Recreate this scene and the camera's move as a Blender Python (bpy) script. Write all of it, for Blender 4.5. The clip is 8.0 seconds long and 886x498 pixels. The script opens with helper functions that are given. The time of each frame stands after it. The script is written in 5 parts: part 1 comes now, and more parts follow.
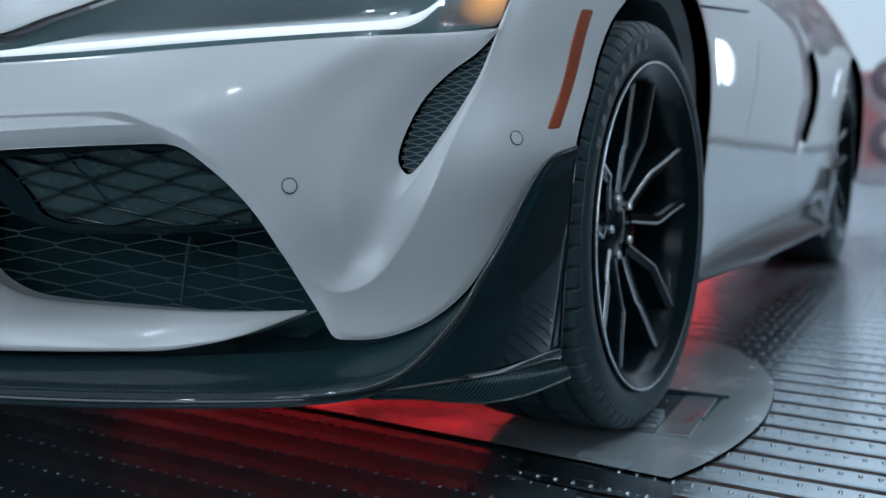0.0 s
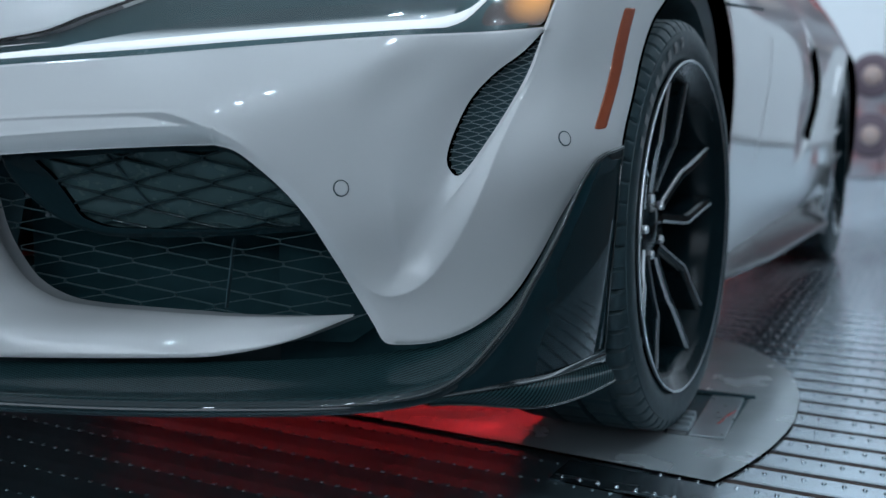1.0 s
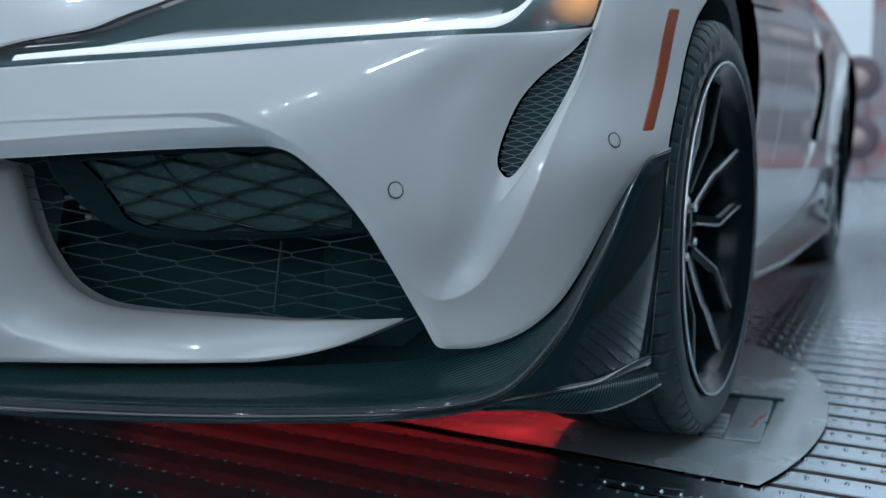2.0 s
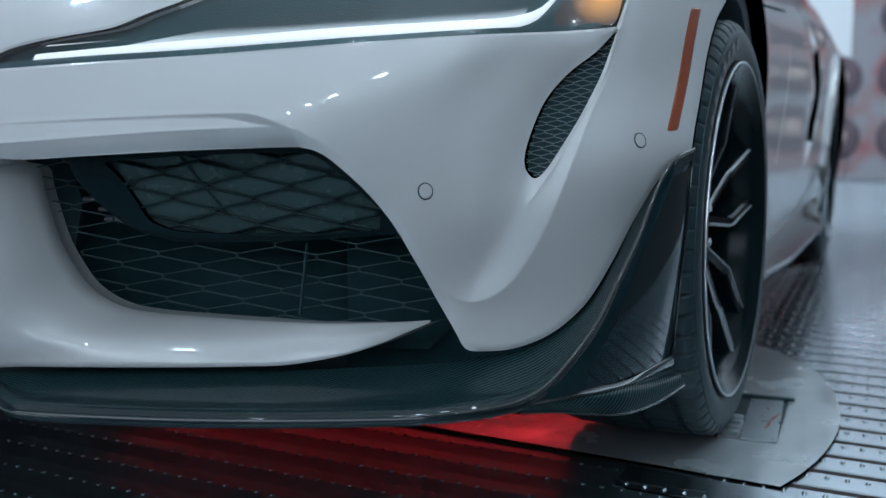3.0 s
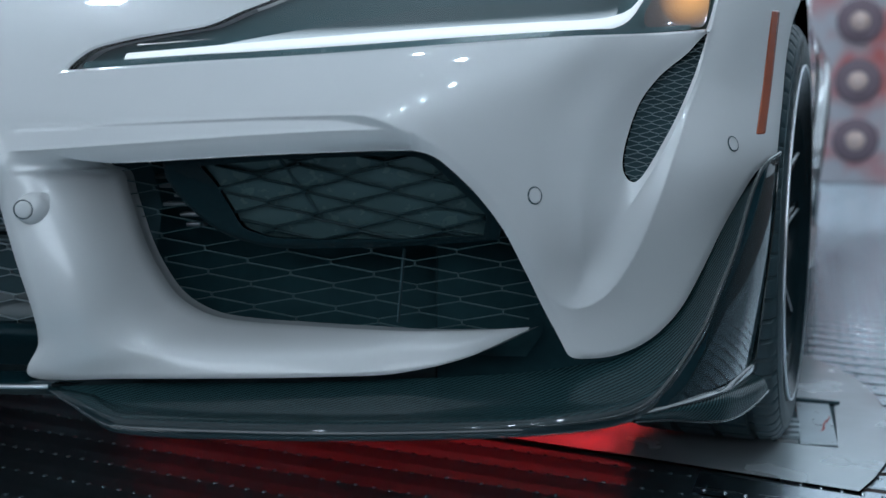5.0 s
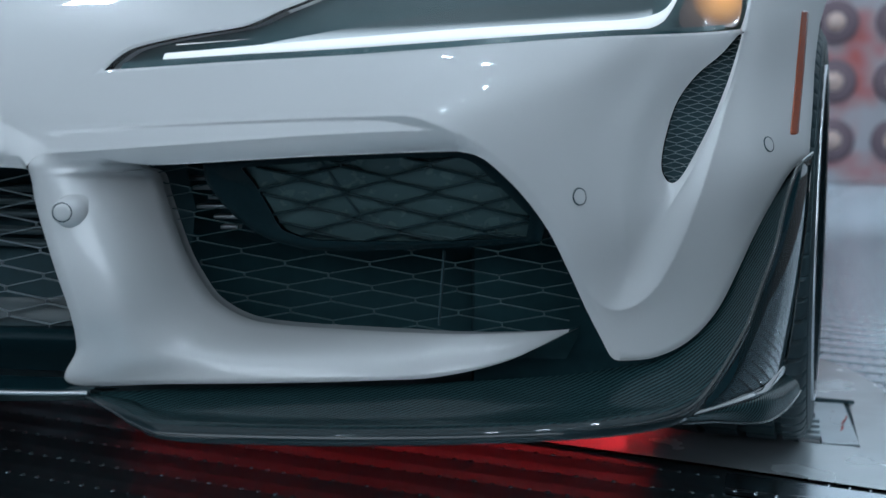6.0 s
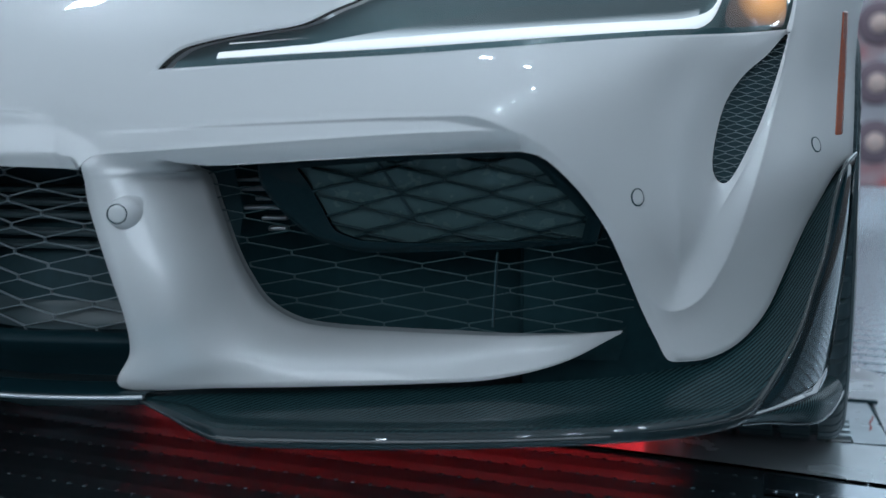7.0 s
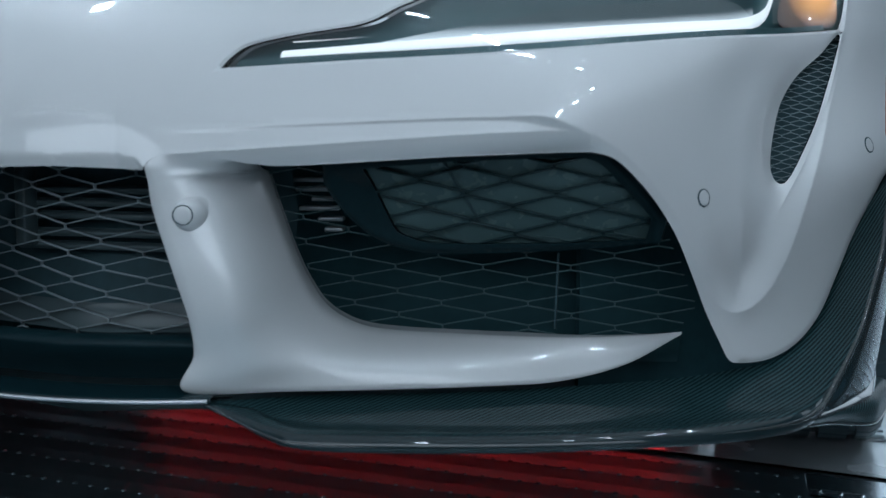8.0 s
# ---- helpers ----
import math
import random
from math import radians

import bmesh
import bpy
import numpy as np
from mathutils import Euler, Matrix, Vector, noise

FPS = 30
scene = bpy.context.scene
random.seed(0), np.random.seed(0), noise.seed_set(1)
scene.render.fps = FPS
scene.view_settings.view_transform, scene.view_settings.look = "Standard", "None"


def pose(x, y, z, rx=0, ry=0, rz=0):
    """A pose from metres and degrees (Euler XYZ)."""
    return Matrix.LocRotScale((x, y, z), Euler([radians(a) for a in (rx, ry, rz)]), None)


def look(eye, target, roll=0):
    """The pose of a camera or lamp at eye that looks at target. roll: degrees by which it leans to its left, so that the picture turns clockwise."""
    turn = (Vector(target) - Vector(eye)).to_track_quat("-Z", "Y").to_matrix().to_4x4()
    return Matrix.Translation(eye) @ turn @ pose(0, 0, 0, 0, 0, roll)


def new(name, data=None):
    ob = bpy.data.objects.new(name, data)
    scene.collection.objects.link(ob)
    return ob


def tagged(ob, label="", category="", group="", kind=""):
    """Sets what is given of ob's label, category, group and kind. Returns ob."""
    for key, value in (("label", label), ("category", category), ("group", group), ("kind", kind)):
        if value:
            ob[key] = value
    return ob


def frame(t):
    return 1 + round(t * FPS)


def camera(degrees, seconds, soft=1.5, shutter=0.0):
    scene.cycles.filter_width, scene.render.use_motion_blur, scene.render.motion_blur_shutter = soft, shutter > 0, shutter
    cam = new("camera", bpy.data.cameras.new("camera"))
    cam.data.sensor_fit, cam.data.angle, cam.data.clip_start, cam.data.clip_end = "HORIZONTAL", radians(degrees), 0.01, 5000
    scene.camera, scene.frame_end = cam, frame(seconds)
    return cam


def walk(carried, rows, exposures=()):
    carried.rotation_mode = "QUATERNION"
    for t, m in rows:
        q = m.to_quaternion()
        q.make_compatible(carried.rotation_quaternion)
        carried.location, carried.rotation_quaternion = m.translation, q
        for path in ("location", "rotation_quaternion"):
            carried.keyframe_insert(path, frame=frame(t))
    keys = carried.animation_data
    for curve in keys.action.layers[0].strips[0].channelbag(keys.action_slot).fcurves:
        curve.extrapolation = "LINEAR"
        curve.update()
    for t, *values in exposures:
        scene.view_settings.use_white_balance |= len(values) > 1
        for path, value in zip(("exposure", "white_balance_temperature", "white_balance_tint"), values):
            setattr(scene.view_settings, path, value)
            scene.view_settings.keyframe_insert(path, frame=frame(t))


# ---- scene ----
cam = camera(41.6, 8.0)
PATH = [
    (0, (1.404, -1.803, 0.503), (0.553, -0.007, 0.278), -0.1),
    (0.5, (1.352, -1.812, 0.507), (0.528, -0.004, 0.276), -0.1),
    (1, (1.302, -1.821, 0.51), (0.501, -0.003, 0.276), -0.1),
    (1.5, (1.249, -1.832, 0.509), (0.469, -0.005, 0.277), -0.0),
    (3, (1.148, -1.85, 0.51), (0.425, 0.001, 0.278), 0.0),
    (3.5, (1.103, -1.858, 0.51), (0.408, 0.003, 0.28), 0.1),
    (4, (1.064, -1.866, 0.509), (0.385, 0.002, 0.281), 0.0),
    (4.5, (1.009, -1.876, 0.51), (0.358, 0.002, 0.282), 0.1),
    (6, (0.878, -1.897, 0.51), (0.306, 0.006, 0.283), 0.1),
    (6.5, (0.833, -1.904, 0.51), (0.287, 0.006, 0.284), 0.1),
    (7, (0.787, -1.911, 0.508), (0.26, 0.005, 0.284), 0.1),
    (7.5, (0.737, -1.919, 0.506), (0.238, 0.005, 0.285), 0.1),
    (8, (0.682, -1.925, 0.509), (0.209, 0.005, 0.283), 0.2),
]
walk(cam, [(t, look(eye, target, roll)) for t, eye, target, roll in PATH],
     exposures=[(0, 0.84, 5520, 3), (8, 0.90, 5520, 3)])
cam.data.dof.use_dof = True
cam.data.dof.focus_distance = 1.42
cam.data.dof.aperture_fstop = 4.2

# ---- world and light ----
world = bpy.data.worlds.new("world")
scene.world = world
world.use_nodes = True
world.node_tree.nodes["Background"].inputs[0].default_value = (0.05, 0.07, 0.09, 1)
world.node_tree.nodes["Background"].inputs[1].default_value = 0.2


# ---- materials ----
def nodes_of(name):
    m = bpy.data.materials.new(name)
    m.use_nodes = True
    nt = m.node_tree
    return m, nt, nt.nodes["Principled BSDF"]


def setin(b, **kw):
    names = {"color": "Base Color", "metal": "Metallic", "rough": "Roughness", "coat": "Coat Weight", "coat_rough": "Coat Roughness",
             "spec": "Specular IOR Level", "trans": "Transmission Weight", "ior": "IOR", "glow": "Emission Strength", "glow_color": "Emission Color", "alpha": "Alpha"}
    for k, v in kw.items():
        b.inputs[names[k]].default_value = (*v, 1) if isinstance(v, tuple) else v


def ramp_mix(nt, fac, a, b):
    mix = nt.nodes.new("ShaderNodeMix")
    mix.data_type = "RGBA"
    mix.inputs[6].default_value, mix.inputs[7].default_value = (*a, 1), (*b, 1)
    nt.links.new(fac, mix.inputs[0])
    return mix.outputs[2]


def noise_out(nt, scale, detail=4, coords="Object", stretch=(1, 1, 1)):
    tc = nt.nodes.new("ShaderNodeTexCoord")
    mp = nt.nodes.new("ShaderNodeMapping")
    mp.inputs["Scale"].default_value = stretch
    nz = nt.nodes.new("ShaderNodeTexNoise")
    nz.inputs["Scale"].default_value, nz.inputs["Detail"].default_value = scale, detail
    nt.links.new(tc.outputs[coords], mp.inputs[0])
    nt.links.new(mp.outputs[0], nz.inputs["Vector"])
    return nz.outputs["Fac"]


def bump(nt, b, height, strength, distance=0.001):
    bm_ = nt.nodes.new("ShaderNodeBump")
    bm_.inputs["Strength"].default_value, bm_.inputs["Distance"].default_value = strength, distance
    nt.links.new(height, bm_.inputs["Height"])
    nt.links.new(bm_.outputs[0], b.inputs["Normal"])


def plain(name, color, rough=0.5, metal=0.0, vary=0.15, scale=30, coat=0.0, relief=0.0, stretch=(1, 1, 1), spec=0.5):
    m, nt, b = nodes_of(name)
    setin(b, rough=rough, metal=metal, coat=coat, coat_rough=0.03, spec=spec)
    n = noise_out(nt, scale, stretch=stretch)
    lo, hi = tuple(c * (1 - vary) for c in color), tuple(min(1, c * (1 + vary)) for c in color)
    nt.links.new(ramp_mix(nt, n, lo, hi), b.inputs["Base Color"])
    mr = nt.nodes.new("ShaderNodeMapRange")
    mr.inputs["To Min"].default_value, mr.inputs["To Max"].default_value = max(0, rough - 0.08), min(1, rough + 0.08)
    nt.links.new(noise_out(nt, scale * 2.3, stretch=stretch), mr.inputs[0])
    nt.links.new(mr.outputs[0], b.inputs["Roughness"])
    if relief:
        bump(nt, b, n, relief)
    return m


def glowing(name, color, strength):
    m, nt, b = nodes_of(name)
    setin(b, color=(0.8, 0.8, 0.8), glow=strength, glow_color=color)
    return m


def paint_material():
    m, nt, b = nodes_of("pearl_white_paint")
    setin(b, rough=0.42, metal=0.13, coat=1.0, coat_rough=0.02, spec=0.2)
    fine = noise_out(nt, 2500, 1)
    nt.links.new(ramp_mix(nt, fine, (0.61, 0.625, 0.63), (0.69, 0.70, 0.705)), b.inputs["Base Color"])
    return m


def carbon_material():
    m, nt, b = nodes_of("carbon_fibre")
    setin(b, rough=0.35, coat=0.24, coat_rough=0.012, spec=0.06)
    uv = nt.nodes.new("ShaderNodeTexCoord")
    sep = nt.nodes.new("ShaderNodeSeparateXYZ")
    nt.links.new(uv.outputs["UV"], sep.inputs[0])

    def op(kind, a, c):
        n = nt.nodes.new("ShaderNodeMath")
        n.operation = kind
        for i, v in enumerate((a, c)):
            if isinstance(v, (int, float)):
                n.inputs[i].default_value = v
            else:
                nt.links.new(v, n.inputs[i])
        return n.outputs[0]
    u = op("MULTIPLY", sep.outputs[0], 1 / 0.0020)
    v = op("MULTIPLY", sep.outputs[1], 1 / 0.0020)
    tow = op("FRACT", op("MULTIPLY", op("ADD", op("FLOOR", u, 0), op("FLOOR", v, 0)), 0.25), 0)
    over = op("LESS_THAN", tow, 0.45)
    worn = noise_out(nt, 60)
    fac = op("MULTIPLY", over, op("ADD", op("MULTIPLY", worn, 0.5), 0.6))
    nt.links.new(ramp_mix(nt, fac, (0.003, 0.011, 0.013), (0.032, 0.070, 0.077)), b.inputs["Base Color"])
    rr = nt.nodes.new("ShaderNodeMapRange")
    rr.inputs["To Min"].default_value, rr.inputs["To Max"].default_value = 0.55, 0.3
    nt.links.new(over, rr.inputs[0])
    nt.links.new(rr.outputs[0], b.inputs["Roughness"])
    return m


def lens_material():
    m, nt, b = nodes_of("clear_lens")
    nt.nodes.remove(b)
    out = nt.nodes["Material Output"]
    tr = nt.nodes.new("ShaderNodeBsdfTransparent")
    tr.inputs[0].default_value = (0.86, 0.875, 0.88, 1)
    gl = nt.nodes.new("ShaderNodeBsdfGlossy")
    gl.inputs["Roughness"].default_value = 0.03
    fr = nt.nodes.new("ShaderNodeFresnel")
    fr.inputs[0].default_value = 1.55
    mx = nt.nodes.new("ShaderNodeMixShader")
    nt.links.new(fr.outputs[0], mx.inputs[0])
    nt.links.new(tr.outputs[0], mx.inputs[1])
    nt.links.new(gl.outputs[0], mx.inputs[2])
    nt.links.new(mx.outputs[0], out.inputs[0])
    return m


def amber_material():
    """Orange lens of the lit turn signal, brightest round its bulb."""
    m, nt, b = nodes_of("amber_plastic")
    setin(b, rough=0.22, coat=0.8, coat_rough=0.03, glow_color=(1.0, 0.52, 0.17))
    tc = nt.nodes.new("ShaderNodeTexCoord")
    mp = nt.nodes.new("ShaderNodeMapping")
    mp.inputs["Scale"].default_value = (24, 0, 21)
    mp.inputs["Location"].default_value = (-0.786 * 24, 0, -0.668 * 21)
    gr = nt.nodes.new("ShaderNodeTexGradient")
    gr.gradient_type = "SPHERICAL"
    sc = nt.nodes.new("ShaderNodeMath")
    sc.operation = "MULTIPLY"
    sc.inputs[1].default_value = 0.55
    nt.links.new(tc.outputs["Object"], mp.inputs[0])
    nt.links.new(mp.outputs[0], gr.inputs[0])
    nt.links.new(gr.outputs["Fac"], sc.inputs[0])
    pw = nt.nodes.new("ShaderNodeMath")
    pw.operation = "POWER"
    pw.inputs[1].default_value = 0.6
    nt.links.new(gr.outputs["Fac"], pw.inputs[0])
    # base colour fades from amber to grey, imitating the bulb's light falling off
    nt.links.new(ramp_mix(nt, pw.outputs[0], (0.16, 0.135, 0.13), (0.48, 0.17, 0.05)), b.inputs["Base Color"])
    nt.links.new(sc.outputs[0], b.inputs["Emission Strength"])
    return m


def bar_spill_material():
    """Glow painted over the bar, fading upwards, as its light on the housing."""
    m, nt, b = nodes_of("bar_spill")
    setin(b, color=(0.06, 0.10, 0.11), rough=0.3, metal=0.2, glow_color=(0.95, 0.98, 1.0))
    tc = nt.nodes.new("ShaderNodeTexCoord")
    sep = nt.nodes.new("ShaderNodeSeparateXYZ")
    mr = nt.nodes.new("ShaderNodeMapRange")
    mr.interpolation_type = "SMOOTHSTEP"
    mr.inputs["From Min"].default_value, mr.inputs["From Max"].default_value = 0.0, 0.030
    mr.inputs["To Min"].default_value, mr.inputs["To Max"].default_value = 0.42, 0.0
    nt.links.new(tc.outputs["UV"], sep.inputs[0])
    nt.links.new(sep.outputs[1], mr.inputs[0])
    nt.links.new(mr.outputs[0], b.inputs["Emission Strength"])
    return m


PAINT = paint_material()
CARBON = carbon_material()
CARBON_RIM = plain("lacquered_carbon_edge", (0.007, 0.019, 0.023), 0.4, vary=0.25, scale=90, coat=1.0, spec=0.1)
LENS = lens_material()
GLOSS_BLACK = plain("gloss_black", (0.008, 0.023, 0.029), 0.05, vary=0.2, coat=0.0, spec=0.35)
SKIRT = plain("skirt_lacquer", (0.008, 0.018, 0.022), 0.2, vary=0.2, spec=0.08)
LINER_BLACK = plain("arch_liner_felt", (0.026, 0.052, 0.062), 0.9, vary=0.3, scale=60)
SATIN_BLACK = plain("satin_black_plastic", (0.007, 0.021, 0.026), 0.42, vary=0.25, scale=200, relief=0.05, spec=0.15)
RIB_BLACK = plain("insert_rib_plastic", (0.018, 0.036, 0.041), 0.24, vary=0.2, scale=120)
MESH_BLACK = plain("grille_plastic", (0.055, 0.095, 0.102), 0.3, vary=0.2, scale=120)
DUCT_BLACK = plain("duct_plastic", (0.018, 0.048, 0.056), 0.85, vary=0.3, scale=40, spec=0.2)
MATT_BLACK = plain("dark_liner", (0.022, 0.052, 0.062), 0.8, vary=0.3, scale=40)
PANEL_GREY = plain("blanking_panel", (0.072, 0.118, 0.122), 0.26, vary=0.15, scale=25)
# black mesh plastic in two paler copies, with the light on it painted in
VENT_LIT = plain("lit_corner_mesh", (0.17, 0.215, 0.225), 0.32, vary=0.2, scale=120)
MESH_LIT = plain("lit_grille_plastic", (0.20, 0.235, 0.25), 0.35, vary=0.2, scale=120)
RUBBER = plain("tyre_rubber", (0.022, 0.041, 0.048), 0.46, vary=0.3, scale=60, relief=0.1, spec=0.35)
RUBBER_PALE = plain("worn_sidewall_print", (0.19, 0.20, 0.205), 0.6, vary=0.2, scale=80)
RIM_DARK = plain("rim_dark_lacquer", (0.006, 0.012, 0.015), 0.09, vary=0.2, coat=0.0, spec=0.4)
BARREL = plain("rim_barrel_lacquer", (0.005, 0.012, 0.015), 0.2, vary=0.25, scale=40, spec=0.15)
RIM_BRIGHT = plain("machined_alloy", (0.66, 0.68, 0.7), 0.36, metal=1.0, vary=0.05, scale=40)
STEEL = plain("brake_steel", (0.045, 0.05, 0.055), 0.45, metal=0.6, vary=0.2, scale=90)
RED_CALIPER = plain("red_caliper_paint", (0.24, 0.012, 0.01), 0.35, vary=0.15)
AMBER = amber_material()
EDGE_BLACK = plain("polished_black_edge", (0.016, 0.024, 0.027), 0.1, vary=0.1, coat=1.0, spec=0.7)
REFLECTOR = plain("orange_reflector", (0.31, 0.074, 0.030), 0.16, vary=0.12, scale=90, coat=0.7)
DRL = glowing("daylight_bar", (1.0, 0.98, 0.97), 0.41)
TRIM_GREY = plain("smoked_lamp_trim", (0.085, 0.145, 0.155), 0.25, vary=0.15, scale=20)
BAR_SPILL = bar_spill_material()
INTAKE_GREY = plain("intake_liner_grey", (0.26, 0.29, 0.30), 0.5, vary=0.2, scale=20)
GRILLE_GREY = plain("grille_plate_grey", (0.05, 0.072, 0.078), 0.4, vary=0.15, scale=30)
HOUSING = plain("headlight_housing", (0.048, 0.110, 0.120), 0.35, vary=0.3, scale=10, metal=0.2)
FIN_METAL = plain("radiator_fins", (0.3, 0.32, 0.33), 0.4, metal=0.8)


# ---- mesh helpers ----
class Pair:
    """A shape that has a twin on the car's other side."""

    def __init__(self, bm):
        self.bm = bm


mirrored = Pair


def twin_of(ob):
    """The mirror image of a part, on the car's other side."""
    me = ob.data.copy()
    me.transform(Matrix.Diagonal((-1, 1, 1, 1)))
    me.flip_normals()
    two = new(ob.name.split(".")[0], me)
    two.parent = ob.parent
    if "label" in ob:
        two["label"] = ob["label"]
    return two


def drape(bm, turn=18):
    """UVs of a cloth laid over a part from above, in metres."""
    layer = bm.loops.layers.uv.verify()
    c, d = math.cos(radians(turn)), math.sin(radians(turn))
    for f in bm.faces:
        for lp in f.loops:
            x, y = lp.vert.co.x, lp.vert.co.y + lp.vert.co.z
            lp[layer].uv = (x * c + y * d, x * d - y * c)
    return bm


def part(name, bm, material, parent, label="", smooth=True):
    if isinstance(bm, Pair):
        ob = part(name, bm.bm, material, parent, label, smooth)
        twin_of(ob)
        return ob
    me = bpy.data.meshes.new(name)
    if smooth:
        for f in bm.faces:
            f.smooth = True
    bm.to_mesh(me)
    bm.free()
    me.materials.append(material)
    ob = new(name, me)
    if parent is not None:
        ob.parent = parent
    if label:
        ob["label"] = label
    return ob


def thing(name, label, category, group="", kind=""):
    ob = new(name)
    return tagged(ob, label, category, group, kind)


def sharp(bm, degrees=35):
    bm.normal_update()
    for e in bm.edges:
        if len(e.link_faces) == 2 and e.calc_face_angle(0) > radians(degrees):
            e.smooth = False
    return bm


def glide(points, n=12, closed=False):
    """A smooth run through control points (Catmull-Rom)."""
    p = [np.array(q, float) for q in points]
    k = len(p)
    out = []
    for i in range(k if closed else k - 1):
        a, b = p[i], p[(i + 1) % k]
        z = p[i - 1] if (i > 0 or closed) else 2 * a - b
        c = p[(i + 2) % k] if (i < k - 2 or closed) else 2 * b - a
        for j in range(n):
            t = j / n
            out.append(0.5 * (2 * a + (b - z) * t + (2 * z - 5 * a + 4 * b - c) * t * t + (3 * a - z - 3 * b + c) * t ** 3))
    if not closed:
        out.append(p[-1])
    return out


def even(points, n):
    """n points at even steps along a run."""
    p = np.array(points)
    s = np.r_[0, np.cumsum(np.linalg.norm(np.diff(p, axis=0), axis=1))]
    q = np.linspace(0, s[-1], n)
    return np.stack([np.interp(q, s, p[:, i]) for i in range(p.shape[1])], 1)


def loft(rows, closed_rows=False, uv=False):
    """A sheet through rows of points of equal count."""
    bm = bmesh.new()
    vs = [[bm.verts.new(tuple(q)) for q in r] for r in rows]
    layer = bm.loops.layers.uv.new("UVMap") if uv else None
    rows = [np.array(r) for r in rows]
    along = np.r_[0, np.cumsum([np.linalg.norm(r.mean(0) - q.mean(0)) for q, r in zip(rows[:-1], rows[1:])])]
    span = [np.r_[0, np.cumsum(np.linalg.norm(np.diff(r, axis=0), axis=1))] for r in rows]
    n = len(vs[0])
    for i in range(len(vs) - 1):
        for j in range(n if closed_rows else n - 1):
            k = (j + 1) % n
            f = bm.faces.new((vs[i][j], vs[i][k], vs[i + 1][k], vs[i + 1][j]))
            if uv:
                for lp, (a, b) in zip(f.loops, ((i, j), (i, k), (i + 1, k), (i + 1, j))):
                    lp[layer].uv = (along[a], span[a][b])
    bmesh.ops.recalc_face_normals(bm, faces=bm.faces)
    return bm


def add_box(bm, m, size, bevel=0.0):
    r = bmesh.ops.create_cube(bm, size=1.0)
    bmesh.ops.scale(bm, vec=size, verts=r["verts"])
    if bevel:
        es = list({e for v in r["verts"] for e in v.link_edges})
        q = bmesh.ops.bevel(bm, geom=es, offset=bevel, segments=2, affect="EDGES", profile=0.5)
        vs = list({v for f in q["faces"] for v in f.verts} | {v for v in r["verts"] if v.is_valid})
    else:
        vs = r["verts"]
    bmesh.ops.transform(bm, matrix=m, verts=vs)
    return bm


def box(m, size, bevel=0.0):
    return add_box(bmesh.new(), m, size, bevel)


def lathe(profile, n=96, axis="x"):
    """Profile of (radius, along) turned about the x axis."""
    rows = []
    for i in range(n + 1):
        a = 2 * math.pi * i / n
        rows.append([(h, r * math.cos(a), r * math.sin(a)) for r, h in profile])
    bm = loft(rows)
    bmesh.ops.remove_doubles(bm, verts=bm.verts, dist=1e-6)
    bmesh.ops.recalc_face_normals(bm, faces=bm.faces)
    return bm


def tube(points, r, sides=8, closed=False):
    """A round rod along a run of points."""
    p = [Vector(q) for q in points]
    rows = []
    for i, q in enumerate(p):
        d = (p[min(i + 1, len(p) - 1)] - p[max(i - 1, 0)]).normalized()
        a = d.cross(Vector((0.12, 0.2, 1))).normalized()
        b = d.cross(a).normalized()
        rr = r(i / max(1, len(p) - 1)) if callable(r) else r
        rows.append([q + rr * (math.cos(t) * a + math.sin(t) * b) for t in np.linspace(0, 2 * math.pi, sides, endpoint=False)])
    bm = loft(rows, closed_rows=True)
    for k in (0, -1):
        bm.verts.ensure_lookup_table()
    return bm


def seg_dist(px, pz, run):
    """Distance of points from an open run in the plane."""
    a, b = run[:-1], run[1:]
    d = b - a
    ll = (d ** 2).sum(1) + 1e-12
    best = np.full(px.shape, 9.0)
    for i in range(len(a)):
        s = np.clip(((px - a[i, 0]) * d[i, 0] + (pz - a[i, 1]) * d[i, 1]) / ll[i], 0, 1)
        best = np.minimum(best, np.hypot(px - a[i, 0] - s * d[i, 0], pz - a[i, 1] - s * d[i, 1]))
    return best


def run_near(px, pz, run):
    """Distance from an open run and how far along it (0 to 1) the nearest place lies."""
    a, d = run[:-1], np.diff(run, axis=0)
    ll = (d ** 2).sum(1) + 1e-12
    at = np.r_[0, np.cumsum(np.sqrt(ll))]
    best, where = np.full(px.shape, 9.0), np.zeros(px.shape)
    for i in range(len(a)):
        s = np.clip(((px - a[i, 0]) * d[i, 0] + (pz - a[i, 1]) * d[i, 1]) / ll[i], 0, 1)
        h = np.hypot(px - a[i, 0] - s * d[i, 0], pz - a[i, 1] - s * d[i, 1])
        near = h < best
        best, where = np.where(near, h, best), np.where(near, (at[i] + s * math.sqrt(ll[i])) / at[-1], where)
    return best, where


def rounded(corners, r, step=0.004):
    """A closed run round some corners, each rounded off."""
    p = [np.array(c, float) for c in corners]
    out = []
    for i, c in enumerate(p):
        a, b = p[i - 1] - c, p[(i + 1) % len(p)] - c
        a, b = c + a * r / np.linalg.norm(a), c + b * r / np.linalg.norm(b)
        if out:
            n = max(1, int(np.linalg.norm(a - out[-1]) / step))
            out += [out[-1] + (a - out[-1]) * k / n for k in range(1, n)]
        out += [(1 - t) ** 2 * a + 2 * t * (1 - t) * c + t * t * b for t in np.linspace(0, 1, 7)]
    n = max(1, int(np.linalg.norm(out[0] - out[-1]) / step))
    out += [out[-1] + (out[0] - out[-1]) * k / n for k in range(1, n)]
    return np.array(out)


